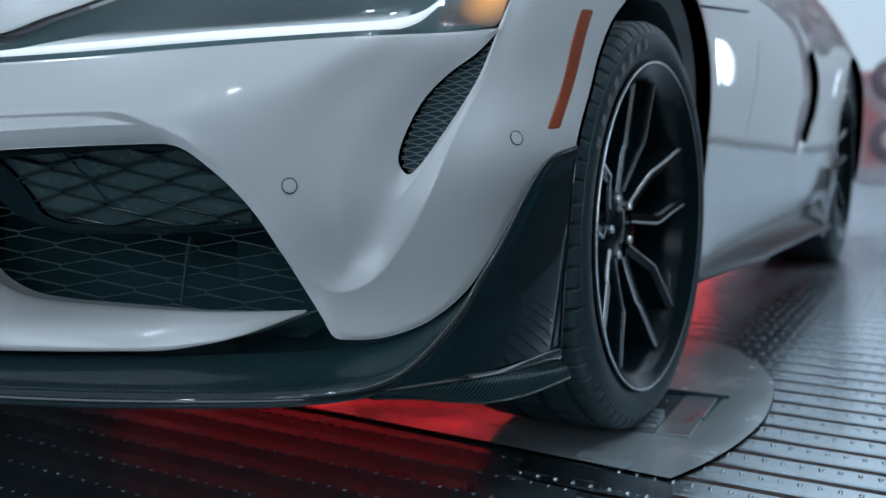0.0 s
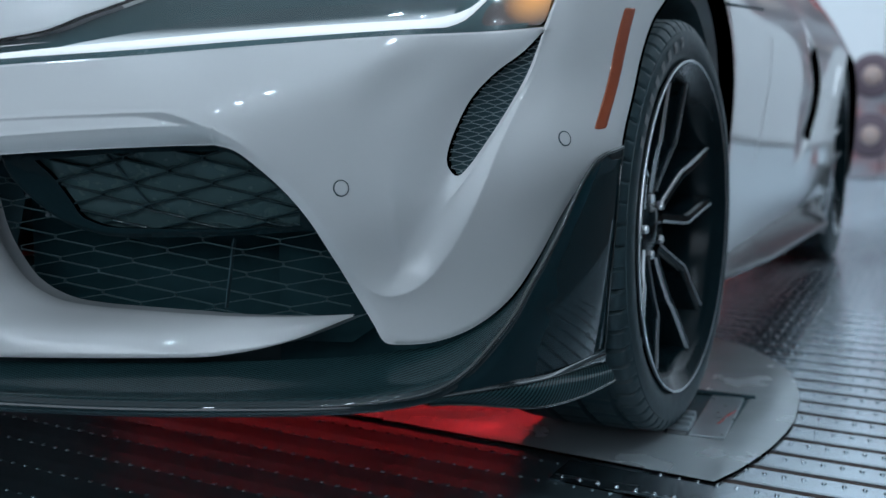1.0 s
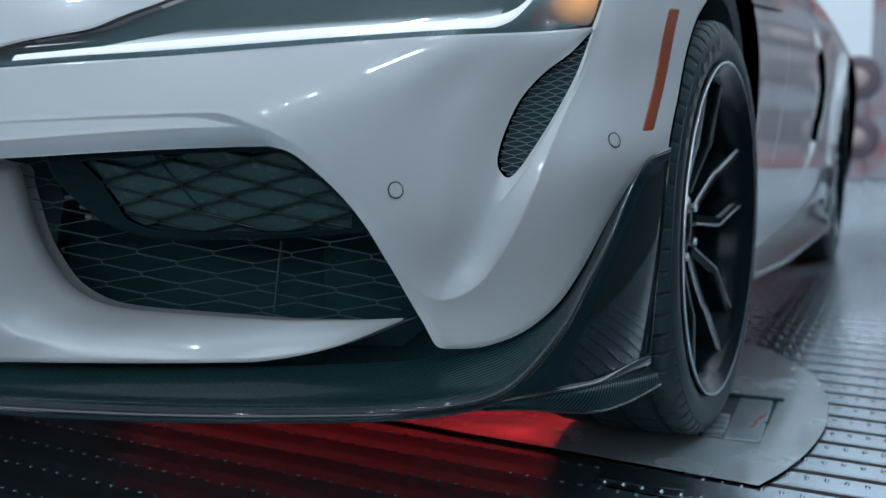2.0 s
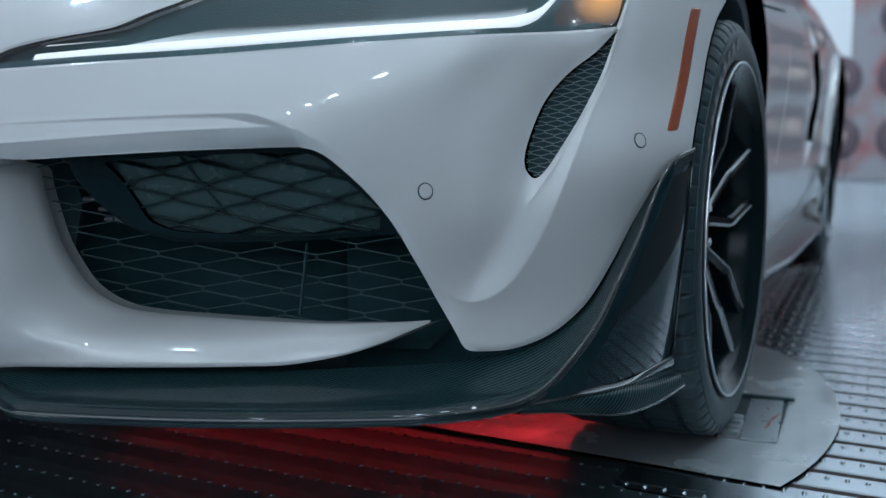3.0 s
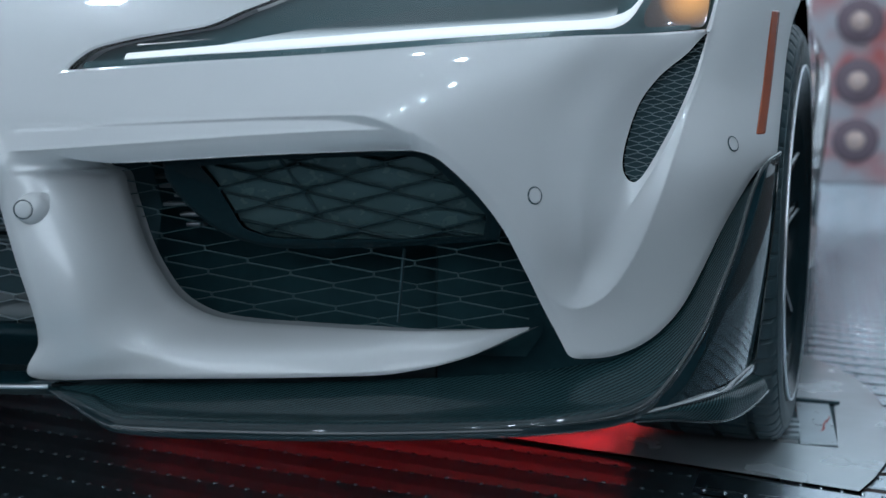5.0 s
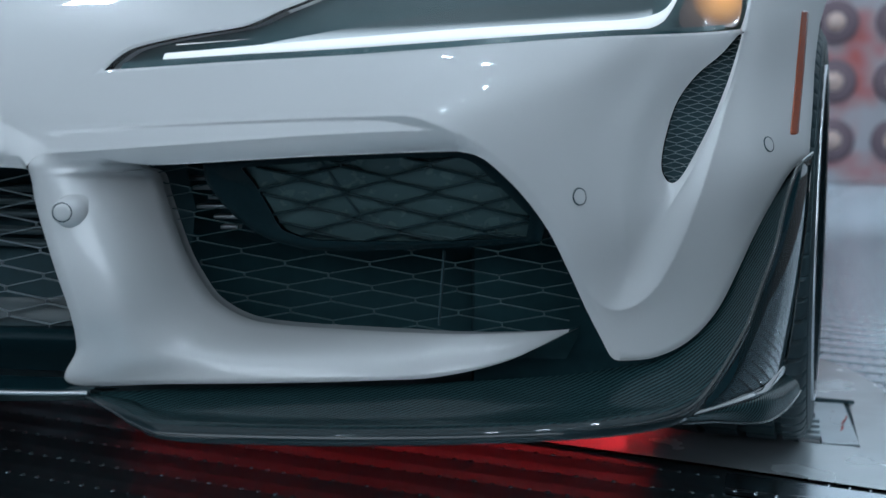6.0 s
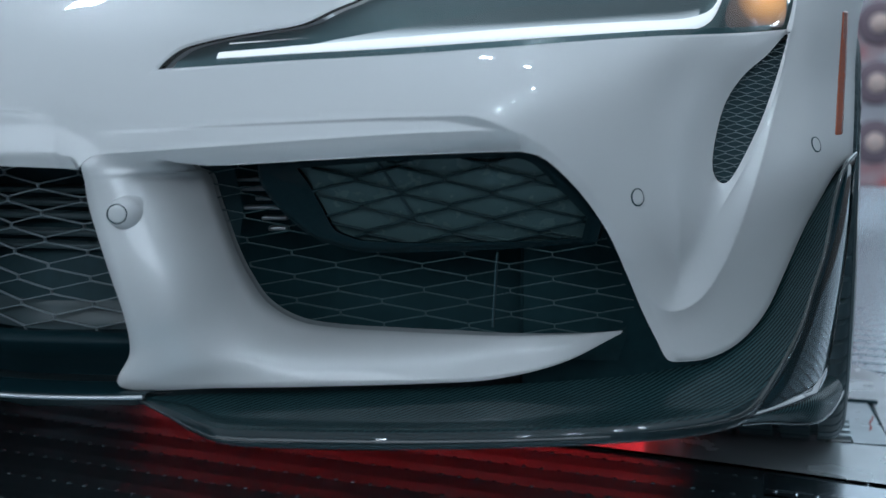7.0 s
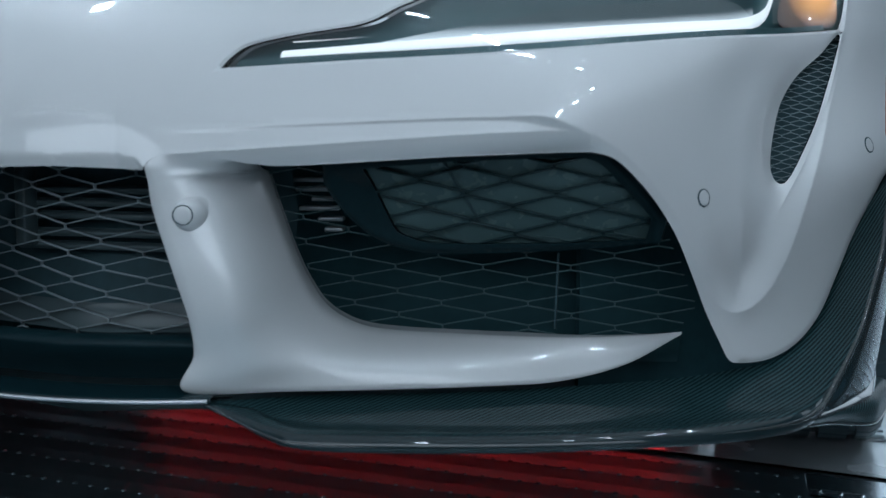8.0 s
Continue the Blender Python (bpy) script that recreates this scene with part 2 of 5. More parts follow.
def inside(px, pz, ring):
    hit = np.zeros(px.shape, bool)
    for (x0, z0), (x1, z1) in zip(ring, np.roll(ring, -1, 0)):
        if z0 != z1:
            hit ^= ((z0 > pz) != (z1 > pz)) & (px < (x1 - x0) * (pz - z0) / (z1 - z0) + x0)
    return hit


def ease(v):
    v = np.clip(v, 0, 1)
    return v * v * (3 - 2 * v)


def spline_weights(knots, q):
    """Weights of a natural cubic spline's knot values at q."""
    x = np.array(knots, float)
    n, h = len(x), np.diff(x)
    a, b = np.zeros((n, n)), np.zeros((n, n))
    a[0, 0] = a[-1, -1] = 1
    for i in range(1, n - 1):
        a[i, i - 1:i + 2] = h[i - 1], 2 * (h[i - 1] + h[i]), h[i]
        b[i, i - 1:i + 2] = 6 / h[i - 1], -6 / h[i - 1] - 6 / h[i], 6 / h[i]
    curve = np.linalg.solve(a, b)
    q = np.asarray(q, float)
    i = np.clip(np.searchsorted(x, q) - 1, 0, n - 2)
    d, e, w = q - x[i], x[i + 1] - q, h[i]
    eye = np.eye(n)
    return ((e ** 3 / (6 * w) - w * e / 6)[:, None] * curve[i] + (d ** 3 / (6 * w) - w * d / 6)[:, None] * curve[i + 1]
            + (e / w)[:, None] * eye[i] + (d / w)[:, None] * eye[i + 1])


class Sheet:
    """A smooth surface depth(u, v) drawn through sections."""

    def __init__(self, us, vs, table):
        self.us, self.vs, self.table = us, vs, np.array(table)

    def __call__(self, u, v):
        u, v = np.broadcast_arrays(np.asarray(u, float), np.asarray(v, float))
        wu, wv = spline_weights(self.us, u.ravel()), spline_weights(self.vs, v.ravel())
        return np.einsum("ni,ij,nj->n", wv, self.table, wu).reshape(u.shape)


def cut_sheet(name, outline, holes, depth, place, step, material, parent, label="", flange=0.0, rings=(0.0015, 0.004, 0.008), mirror=False, warp=None, extra=None):
    """A panel depth(u, v) trimmed to an outline with holes; place maps (u, v, depth) to the world. The rims are turned in by flange."""
    from mathutils.geometry import delaunay_2d_cdt
    outline = np.array(outline)
    holes = [np.array(h) for h in holes]
    lo, hi = outline.min(0), outline.max(0)
    gu = np.arange(lo[0], hi[0] + step, step) if warp is None else warp
    gv = np.arange(lo[1], hi[1] + step, step)
    uu, vv = [g.ravel() for g in np.meshgrid(gu, gv)]
    edge = np.full(uu.shape, 9.0)
    keep = inside(uu, vv, outline)
    for ring in [outline] + holes:
        edge = np.minimum(edge, seg_dist(uu, vv, np.r_[ring, ring[:1]]))
    for h in holes:
        keep &= ~inside(uu, vv, h)
    keep &= edge > rings[-1] + 0.3 * step
    pts = [np.stack([uu[keep], vv[keep]], 1)]
    for k, ring in enumerate([outline] + holes):
        t = np.roll(ring, -1, 0) - np.roll(ring, 1, 0)
        nrm = np.stack([-t[:, 1], t[:, 0]], 1)
        nrm /= np.linalg.norm(nrm, axis=1)[:, None] + 1e-12
        area = np.sum(ring[:, 0] * np.roll(ring[:, 1], -1) - ring[:, 1] * np.roll(ring[:, 0], -1))
        side = (1 if area > 0 else -1) * (1 if k == 0 else -1)
        for r in rings:
            q = ring + side * r * nrm
            ok = inside(q[:, 0], q[:, 1], outline)
            for h in holes:
                ok &= ~inside(q[:, 0], q[:, 1], h)
            near = np.full(len(q), 9.0)
            for other in [outline] + holes:
                near = np.minimum(near, seg_dist(q[:, 0], q[:, 1], np.r_[other, other[:1]]))
            pts.append(q[ok & (near > 0.8 * r)])
    if extra is not None:
        q = np.array(extra)
        ok = inside(q[:, 0], q[:, 1], outline)
        for h in holes:
            ok &= ~inside(q[:, 0], q[:, 1], h)
        for ring in [outline] + holes:
            ok &= seg_dist(q[:, 0], q[:, 1], np.r_[ring, ring[:1]]) > 0.0026
        pts.append(q[ok])
    inner = np.concatenate(pts)
    loops = [outline] + holes
    verts = [tuple(p) for r in loops for p in r] + [tuple(p) for p in inner]
    edges, base = [], 0
    for r in loops:
        edges += [(base + i, base + (i + 1) % len(r)) for i in range(len(r))]
        base += len(r)
    v2, _, tris, *_ = delaunay_2d_cdt([Vector(p) for p in verts], edges, [], 0, 1e-7)
    v2 = np.array([tuple(v) for v in v2])
    tr = np.array([t for t in tris if len(t) == 3])
    c = v2[tr].mean(1)
    ok = inside(c[:, 0], c[:, 1], outline)
    for h in holes:
        ok &= ~inside(c[:, 0], c[:, 1], h)
    tr = tr[ok]
    d = depth(v2[:, 0], v2[:, 1])
    e = 4e-4
    du = (depth(v2[:, 0] + e, v2[:, 1]) - depth(v2[:, 0] - e, v2[:, 1])) / (2 * e)
    dv = (depth(v2[:, 0], v2[:, 1] + e) - depth(v2[:, 0], v2[:, 1] - e)) / (2 * e)
    co = place(v2[:, 0], v2[:, 1], d)
    tu = place(np.ones_like(du), np.zeros_like(du), du)
    tv = place(np.zeros_like(dv), np.ones_like(dv), dv)
    nrm = np.cross(tu, tv)
    nrm /= np.linalg.norm(nrm, axis=1)[:, None]
    faces = [tuple(int(i) for i in t) for t in tr]
    fn = np.cross(co[tr[:, 1]] - co[tr[:, 0]], co[tr[:, 2]] - co[tr[:, 0]])
    out = place(np.zeros(1), np.zeros(1), np.full(1, -1.0))[0]
    nrm[(nrm @ out) < 0] *= -1
    faces = [f if np.dot(n, nrm[f[0]]) > 0 else f[::-1] for f, n in zip(faces, fn)]
    co, nrm = [tuple(q) for q in co], [tuple(q) for q in nrm]
    if flange:
        count = {}
        for f in faces:
            for a, b in zip(f, f[1:] + f[:1]):
                count[(a, b)] = 1
        back = {}
        rim = [(a, b) for a, b in count if (b, a) not in count and not (mirror and abs(co[a][0]) < 1e-5 and abs(co[b][0]) < 1e-5)]
        top = {}
        for a, b in rim:
            mid = (np.array(co[a]) + np.array(co[b])) / 2
            for i in (a, b):
                if i not in back:
                    top[i] = len(co)
                    co.append(co[i])
                    back[i] = len(co)
                    co.append(tuple(np.array(co[i]) - flange * out))
                    nrm += [None, None]
            faces.append((top[b], top[a], back[a], back[b]))
            w = np.cross(np.array(co[b]) - np.array(co[a]), out)
            w = -w / (np.linalg.norm(w) + 1e-9)
            for i in (top[a], top[b], back[a], back[b]):
                nrm[i] = tuple(w if nrm[i] is None else (np.array(nrm[i]) + w))
    if mirror:
        n = len(co)
        co += [(-x, y, z) for x, y, z in co]
        nrm += [(-x, y, z) for x, y, z in nrm]
        faces += [tuple(i + n for i in f[::-1]) for f in faces]
    me = bpy.data.meshes.new(name)
    me.from_pydata(co, [], faces)
    me.polygons.foreach_set("use_smooth", [True] * len(faces))
    me.normals_split_custom_set_from_vertices([tuple(Vector(q).normalized()) for q in nrm])
    me.materials.append(material)
    ob = new(name, me)
    ob.parent = parent
    if label:
        ob["label"] = label
    return ob


def honeycomb(x0, z0, dx, pitch, tick, ring, surface, thick, deep):
    """Grille bars on a surface y = surface(x, z), kept inside a ring; columns dx apart, cells pitch high."""
    bm = bmesh.new()
    ring = np.array(ring)
    lo, hi = ring.min(0), ring.max(0)

    def bar(p, q):
        n = max(2, int(np.hypot(*(np.array(q) - p)) / 0.004))
        s = np.linspace(0, 1, n + 1)
        x, z = p[0] + s * (q[0] - p[0]), p[1] + s * (q[1] - p[1])
        ok = inside(x, z, ring)
        i = 0
        while i < n:
            if not (ok[i] and ok[i + 1]):
                i += 1
                continue
            j = i
            while j < n and ok[j + 1]:
                j += 1
            a = Vector((x[i], float(surface(x[i], z[i])), z[i]))
            b = Vector((x[j], float(surface(x[j], z[j])), z[j]))
            d = (b - a).normalized()
            side = d.cross(Vector((0, 1, 0))).normalized() * thick / 2
            back = Vector((0, deep, 0))
            nose = Vector((0, -deep * 0.15, 0))
            vs = [[bm.verts.new(c + o) for o in (side + back, side, nose, -side, -side + back)] for c in (a - d * thick * 0.3, b + d * thick * 0.3)]
            for k in range(4):
                bm.faces.new((vs[0][k], vs[0][k + 1], vs[1][k + 1], vs[1][k]))
            i = j + 1
    k0, k1 = int((lo[0] - x0) / dx) - 2, int((hi[0] - x0) / dx) + 2
    m0, m1 = int((lo[1] - z0) / pitch) - 2, int((hi[1] - z0) / pitch) + 2
    for k in range(k0, k1):
        for m in range(m0, m1):
            x, z = x0 + k * dx, z0 + m * pitch + (k % 2) * pitch / 2
            bar((x, z - tick / 2), (x, z + tick / 2))
            for s in (-1, 1):
                bar((x, z + tick / 2), (x + s * dx, z + pitch / 2 - tick / 2))
    bmesh.ops.recalc_face_normals(bm, faces=bm.faces)
    return bm



# ---- the car: front skin ----
car = thing("sports_car", "pearl white sports coupe with carbon splitter on a round plate", "car")

NOSE = Sheet([0, 0.15, 0.30, 0.42, 0.53, 0.62, 0.69, 0.76, 0.83, 0.90], [0.22, 0.30, 0.38, 0.46, 0.54, 0.62, 0.70], [
    [-0.932, -0.915, -0.882, -0.826, -0.743, -0.665, -0.609, -0.530, -0.427, -0.313],
    [-0.908, -0.893, -0.869, -0.822, -0.744, -0.664, -0.594, -0.512, -0.406, -0.302],
    [-0.882, -0.868, -0.853, -0.818, -0.749, -0.678, -0.613, -0.510, -0.416, -0.306],
    [-0.857, -0.841, -0.830, -0.805, -0.758, -0.680, -0.586, -0.491, -0.436, -0.315],
    [-0.822, -0.809, -0.787, -0.756, -0.723, -0.636, -0.543, -0.447, -0.386, -0.271],
    [-0.738, -0.731, -0.710, -0.648, -0.597, -0.539, -0.486, -0.406, -0.366, -0.224],
    [-0.602, -0.600, -0.561, -0.495, -0.438, -0.386, -0.347, -0.314, -0.307, -0.166]])

arch_run = glide([(0.918, 0.715), (0.913, 0.671), (0.905, 0.636), (0.900, 0.584), (0.8985, 0.53), (0.897, 0.49), (0.896, 0.459)], 8)
chin_run = glide([(0.896, 0.459), (0.875, 0.442), (0.858, 0.413), (0.836, 0.369), (0.816, 0.321), (0.797, 0.280), (0.778, 0.256), (0.757, 0.241), (0.73, 0.233), (0.700, 0.2335)], 8)
duct_run = glide([(0.700, 0.2335), (0.688, 0.239), (0.678, 0.258), (0.661, 0.296), (0.645, 0.342), (0.628, 0.386), (0.604, 0.427), (0.579, 0.457), (0.563, 0.469), (0.545, 0.4735)], 8)
brow_run = glide([(0.545, 0.4735), (0.489, 0.472), (0.398, 0.468), (0.271, 0.460), (0.235, 0.4585)], 10)[:-1] + glide([(0.235, 0.4585), (0.205, 0.4615), (0.175, 0.467), (0.140, 0.4690), (0.113, 0.4665), (0.10, 0.4535)], 6)
nose_run = glide([(0.10, 0.4535), (0.05, 0.455), (0.0, 0.4565)], 8)
brow_run, duct_run = [tuple(q) for q in even(brow_run, 150)], [tuple(q) for q in even(duct_run, 110)]
skin_outline = np.array(arch_run[:-1] + chin_run[:-1] + duct_run[:-1] + brow_run[:-1] + nose_run + [(0.0, z) for z in np.arange(0.47, 0.715, 0.01)] + [(x, 0.715) for x in np.arange(0.0, 0.915, 0.01)])
lamp_low = glide([(0.165, 0.558), (0.24, 0.5625), (0.305, 0.567), (0.365, 0.571), (0.45, 0.5775), (0.51, 0.583), (0.565, 0.5895), (0.62, 0.5965), (0.685, 0.604), (0.745, 0.611), (0.808, 0.618)], 8)
lamp_up = glide([(0.40, 0.70), (0.37, 0.668), (0.343, 0.64), (0.325, 0.626), (0.309, 0.612), (0.292, 0.6045), (0.255, 0.5975), (0.22, 0.591), (0.187, 0.582), (0.172, 0.5695), (0.165, 0.558)], 8)
lamp_ring = np.array(lamp_low[:-1] + [(0.808, 0.618), (0.811, 0.63), (0.814, 0.645), (0.816, 0.66), (0.814, 0.68), (0.81, 0.70)] + [(x, 0.70) for x in np.arange(0.80, 0.405, -0.01)] + lamp_up[:-1])
vent_ring = np.array(glide([(0.809, 0.612), (0.786, 0.586), (0.759, 0.560), (0.740, 0.528), (0.731, 0.490), (0.728, 0.456), (0.7325, 0.438), (0.742, 0.432), (0.752, 0.441), (0.767, 0.471), (0.781, 0.504), (0.792, 0.538), (0.802, 0.574)], 8, closed=True))
scoop_ring = np.array(glide([(0.640, 0.36), (0.662, 0.318), (0.690, 0.293), (0.722, 0.304), (0.748, 0.345), (0.768, 0.40), (0.783, 0.455), (0.797, 0.52), (0.813, 0.60), (0.78, 0.63), (0.70, 0.62), (0.64, 0.56), (0.60, 0.47)], 6, closed=True))
vent_in = np.array(glide([(0.809, 0.612), (0.786, 0.586), (0.759, 0.560), (0.740, 0.528), (0.731, 0.490), (0.728, 0.456), (0.7325, 0.438)], 6))
vent_out = np.array(glide([(0.752, 0.441), (0.767, 0.471), (0.781, 0.504), (0.792, 0.538), (0.802, 0.574), (0.812, 0.614)], 6))
blade_run = np.array(glide([(0.822, 0.68), (0.818, 0.64), (0.8135, 0.613), (0.8015, 0.555), (0.785, 0.500), (0.765, 0.452), (0.747, 0.417), (0.732, 0.388)], 6))
lip_edge = np.array(duct_run[:-1] + glide([(0.545, 0.4735), (0.489, 0.472), (0.398, 0.468), (0.271, 0.460), (0.18, 0.4545), (0.08, 0.449)], 10))
rims = np.concatenate([arch_run, chin_run])


def bend(v, soft=0.0006):
    """Zero below nought and straight above it, with a tight round between."""
    return soft * np.logaddexp(0, v / soft)


def brow_lines(s):
    """How far the three creases of the brow lie above the duct's edge, along that edge."""
    o_u = 0.0095 + 0.0285 * ease((s - 0.345) / 0.115) + 0.004 * np.clip((s - 0.46) / 0.42, 0, 1)
    o_c = np.minimum(o_u, 0.0222 - 0.0035 * np.clip((s - 0.50) / 0.4, 0, 1))
    o_l = np.minimum(o_u, o_c + (0.011 + 0.0125 * np.clip((s - 0.50) / 0.38, 0, 1.2)) * ease((s - 0.405) / 0.09))
    return o_u, o_l, o_c


def front_skin(x, z):
    """Depth of the white front skin."""
    x, z = np.asarray(x, float), np.asarray(z, float)
    y = NOSE(np.sqrt(x * x + 0.0009) - 0.03 * np.exp(-(x / 0.06) ** 2), z)
    # hollow that leads to the corner intake, with a crease under it and along the blade
    d = seg_dist(x, z, np.r_[scoop_ring, scoop_ring[:1]])
    inn = inside(x, z, scoop_ring)
    u = np.clip(d / 0.045, 0, 1)
    crest = np.where(inn, 0.010 - 0.026 * (0.55 * ease(u) + 0.45 * u * (2 - u)) + 0.012 * ease((d - 0.035) / 0.05), 0.010 * np.exp(-d / 0.026))
    y = y - ease((x - 0.645) / 0.06) * ease((0.60 - z) / 0.09) * crest
    # fuller cheek under the lamp
    y = y - 0.008 * np.exp(-((x - 0.62) ** 2 + (z - 0.555) ** 2) / 0.0062)
    # brow over the big duct: a facet, a flat lens-shaped field under it, and the turned-under edge
    e, s = run_near(x, z, lip_edge)
    o_u, o_l, o_c = brow_lines(s)
    tip = ease((x - 0.108) / 0.05)
    y = y + 0.80 * (bend(o_u - e) - bend(o_l - e)) + tip * 0.68 * bend(o_c - e) * (0.45 + 0.55 * ease((s - 0.30) / 0.1))
    y = y + tip * ease((s - 0.30) / 0.15) * 14.0 * bend(o_c - 0.004 - e) ** 2
    # fine beads along the two creases
    y = y - tip * (0.0009 * np.exp(-((e - o_c) / 0.0017) ** 2) * ease((s - 0.42) / 0.1) + 0.0007 * np.exp(-((e - o_u) / 0.0020) ** 2) * ease((s - 0.40) / 0.06))
    # centre of the nose stands back behind the ridge of the pillar and turns under
    ridge = 0.1025 - (z - 0.455) * 0.69
    fold = 0.516 - 1.6 * x * x
    y = y + bend(np.minimum(0.18 * (fold - z), 0.32 * (ridge - x)), 0.0045)
    y = y - 0.0014 * np.exp(-((z - fold) / 0.0028) ** 2) * ease((ridge - x) / 0.03)
    y = y + np.clip((ridge - x) / 0.006, 0, 1) * 0.35 * bend(0.467 - z)
    # sunken field round the headlight's inner tip
    w = 0.003 + 0.021 * ease((0.245 - x) / 0.09)
    y = y + 0.0028 * ease((0.26 - x) / 0.06) * ease((z - 0.5565) / 0.002) * bend(1 - seg_dist(x, z, np.array(lamp_up)) / w, 0.06)
    # sharp edge of the blade beside the corner intake
    b = seg_dist(x, z, blade_run)
    y = y - 0.0032 * np.exp(-b / 0.0045) * ease((z - 0.385) / 0.05)
    # pocket before the corner intake
    near_in, near_out = seg_dist(x, z, vent_in), seg_dist(x, z, vent_out)
    y = y + 0.013 * bend(1 - near_in / 0.033, 0.06) * ease(1.25 * near_out / (near_in + near_out + 1e-6) - 0.15)
    # rounded rims
    r = np.minimum(seg_dist(x, z, rims), seg_dist(x, z, np.r_[lamp_ring, lamp_ring[:1]]) * 1.6)
    return y + 0.004 * np.clip(1 - r / 0.006, 0, 1) ** 2


def upright(u, v, d):
    return np.stack([u, d, v], 1)


def beside(run, offs, open_ended=True):
    """Points along a run, moved sideways by each offset (numbers, or a function of the place along the run)."""
    run = np.array(run)
    t = np.gradient(run, axis=0)
    n = np.stack([-t[:, 1], t[:, 0]], 1)
    n /= np.linalg.norm(n, axis=1)[:, None] + 1e-12
    s = np.r_[0, np.cumsum(np.linalg.norm(np.diff(run, axis=0), axis=1))]
    s = s / s[-1]
    return np.concatenate([run + n * (o(s) if callable(o) else np.full(len(run), o))[:, None] for o in offs])


lip_fine = even(lip_edge, 320)
fine_points = np.concatenate(
    [beside(lip_fine, [lambda s, k=k, j=j, g=g: g * (brow_lines(s)[j] + k) for j in (0, 1, 2) for k in (-0.0025, -0.001, 0.0, 0.001, 0.0025)] + [lambda s, k=k, g=g: g * brow_lines(s)[2] * k for k in (0.25, 0.5, 0.75)]) for g in (1, -1)]
    + [beside(even([(0.1045 - (z - 0.452) * 0.69, z) for z in (0.452, 0.54)], 60), [-0.004, -0.0016, 0.0, 0.0016, 0.004]), beside(even([(x, 0.516 - 1.6 * x * x) for x in np.linspace(0.001, 0.068, 20)], 50), [-0.004, -0.0015, 0.0, 0.0015, 0.004]), beside(even(blade_run, 150), [-0.004, -0.002, -0.0008, 0.0, 0.0008, 0.002, 0.004]), beside(even(np.r_[scoop_ring, scoop_ring[:1]], 300), [-0.008, -0.004, -0.0015, 0.0, 0.0015, 0.004, 0.008])])
grid_x = np.concatenate([np.arange(0, 0.6, 0.006), np.arange(0.6, 0.8, 0.004), np.arange(0.8, 0.92, 0.002)])
cut_sheet("front_bumper", skin_outline, [lamp_ring, vent_ring], front_skin, upright, 0.006, PAINT, car, "glossy pearl white bumper skin", flange=0.014, mirror=True, warp=grid_x, extra=fine_points)


def sheet_patch(name, ring, surface, material, parent, label="", step=0.01, flange=0.0, twin=False, rings=(0.002, 0.005)):
    ob = cut_sheet(name, ring, [], surface, upright, step, material, parent, label, flange=flange, rings=rings)
    if twin:
        twin_of(ob)
    return ob


def shrink(ring, by):
    """A ring moved inwards."""
    ring = np.array(ring)
    t = np.roll(ring, -1, 0) - np.roll(ring, 1, 0)
    n = np.stack([-t[:, 1], t[:, 0]], 1)
    n /= np.linalg.norm(n, axis=1)[:, None] + 1e-12
    area = np.sum(ring[:, 0] * np.roll(ring[:, 1], -1) - ring[:, 1] * np.roll(ring[:, 0], -1))
    return ring + (by if area > 0 else -by) * n


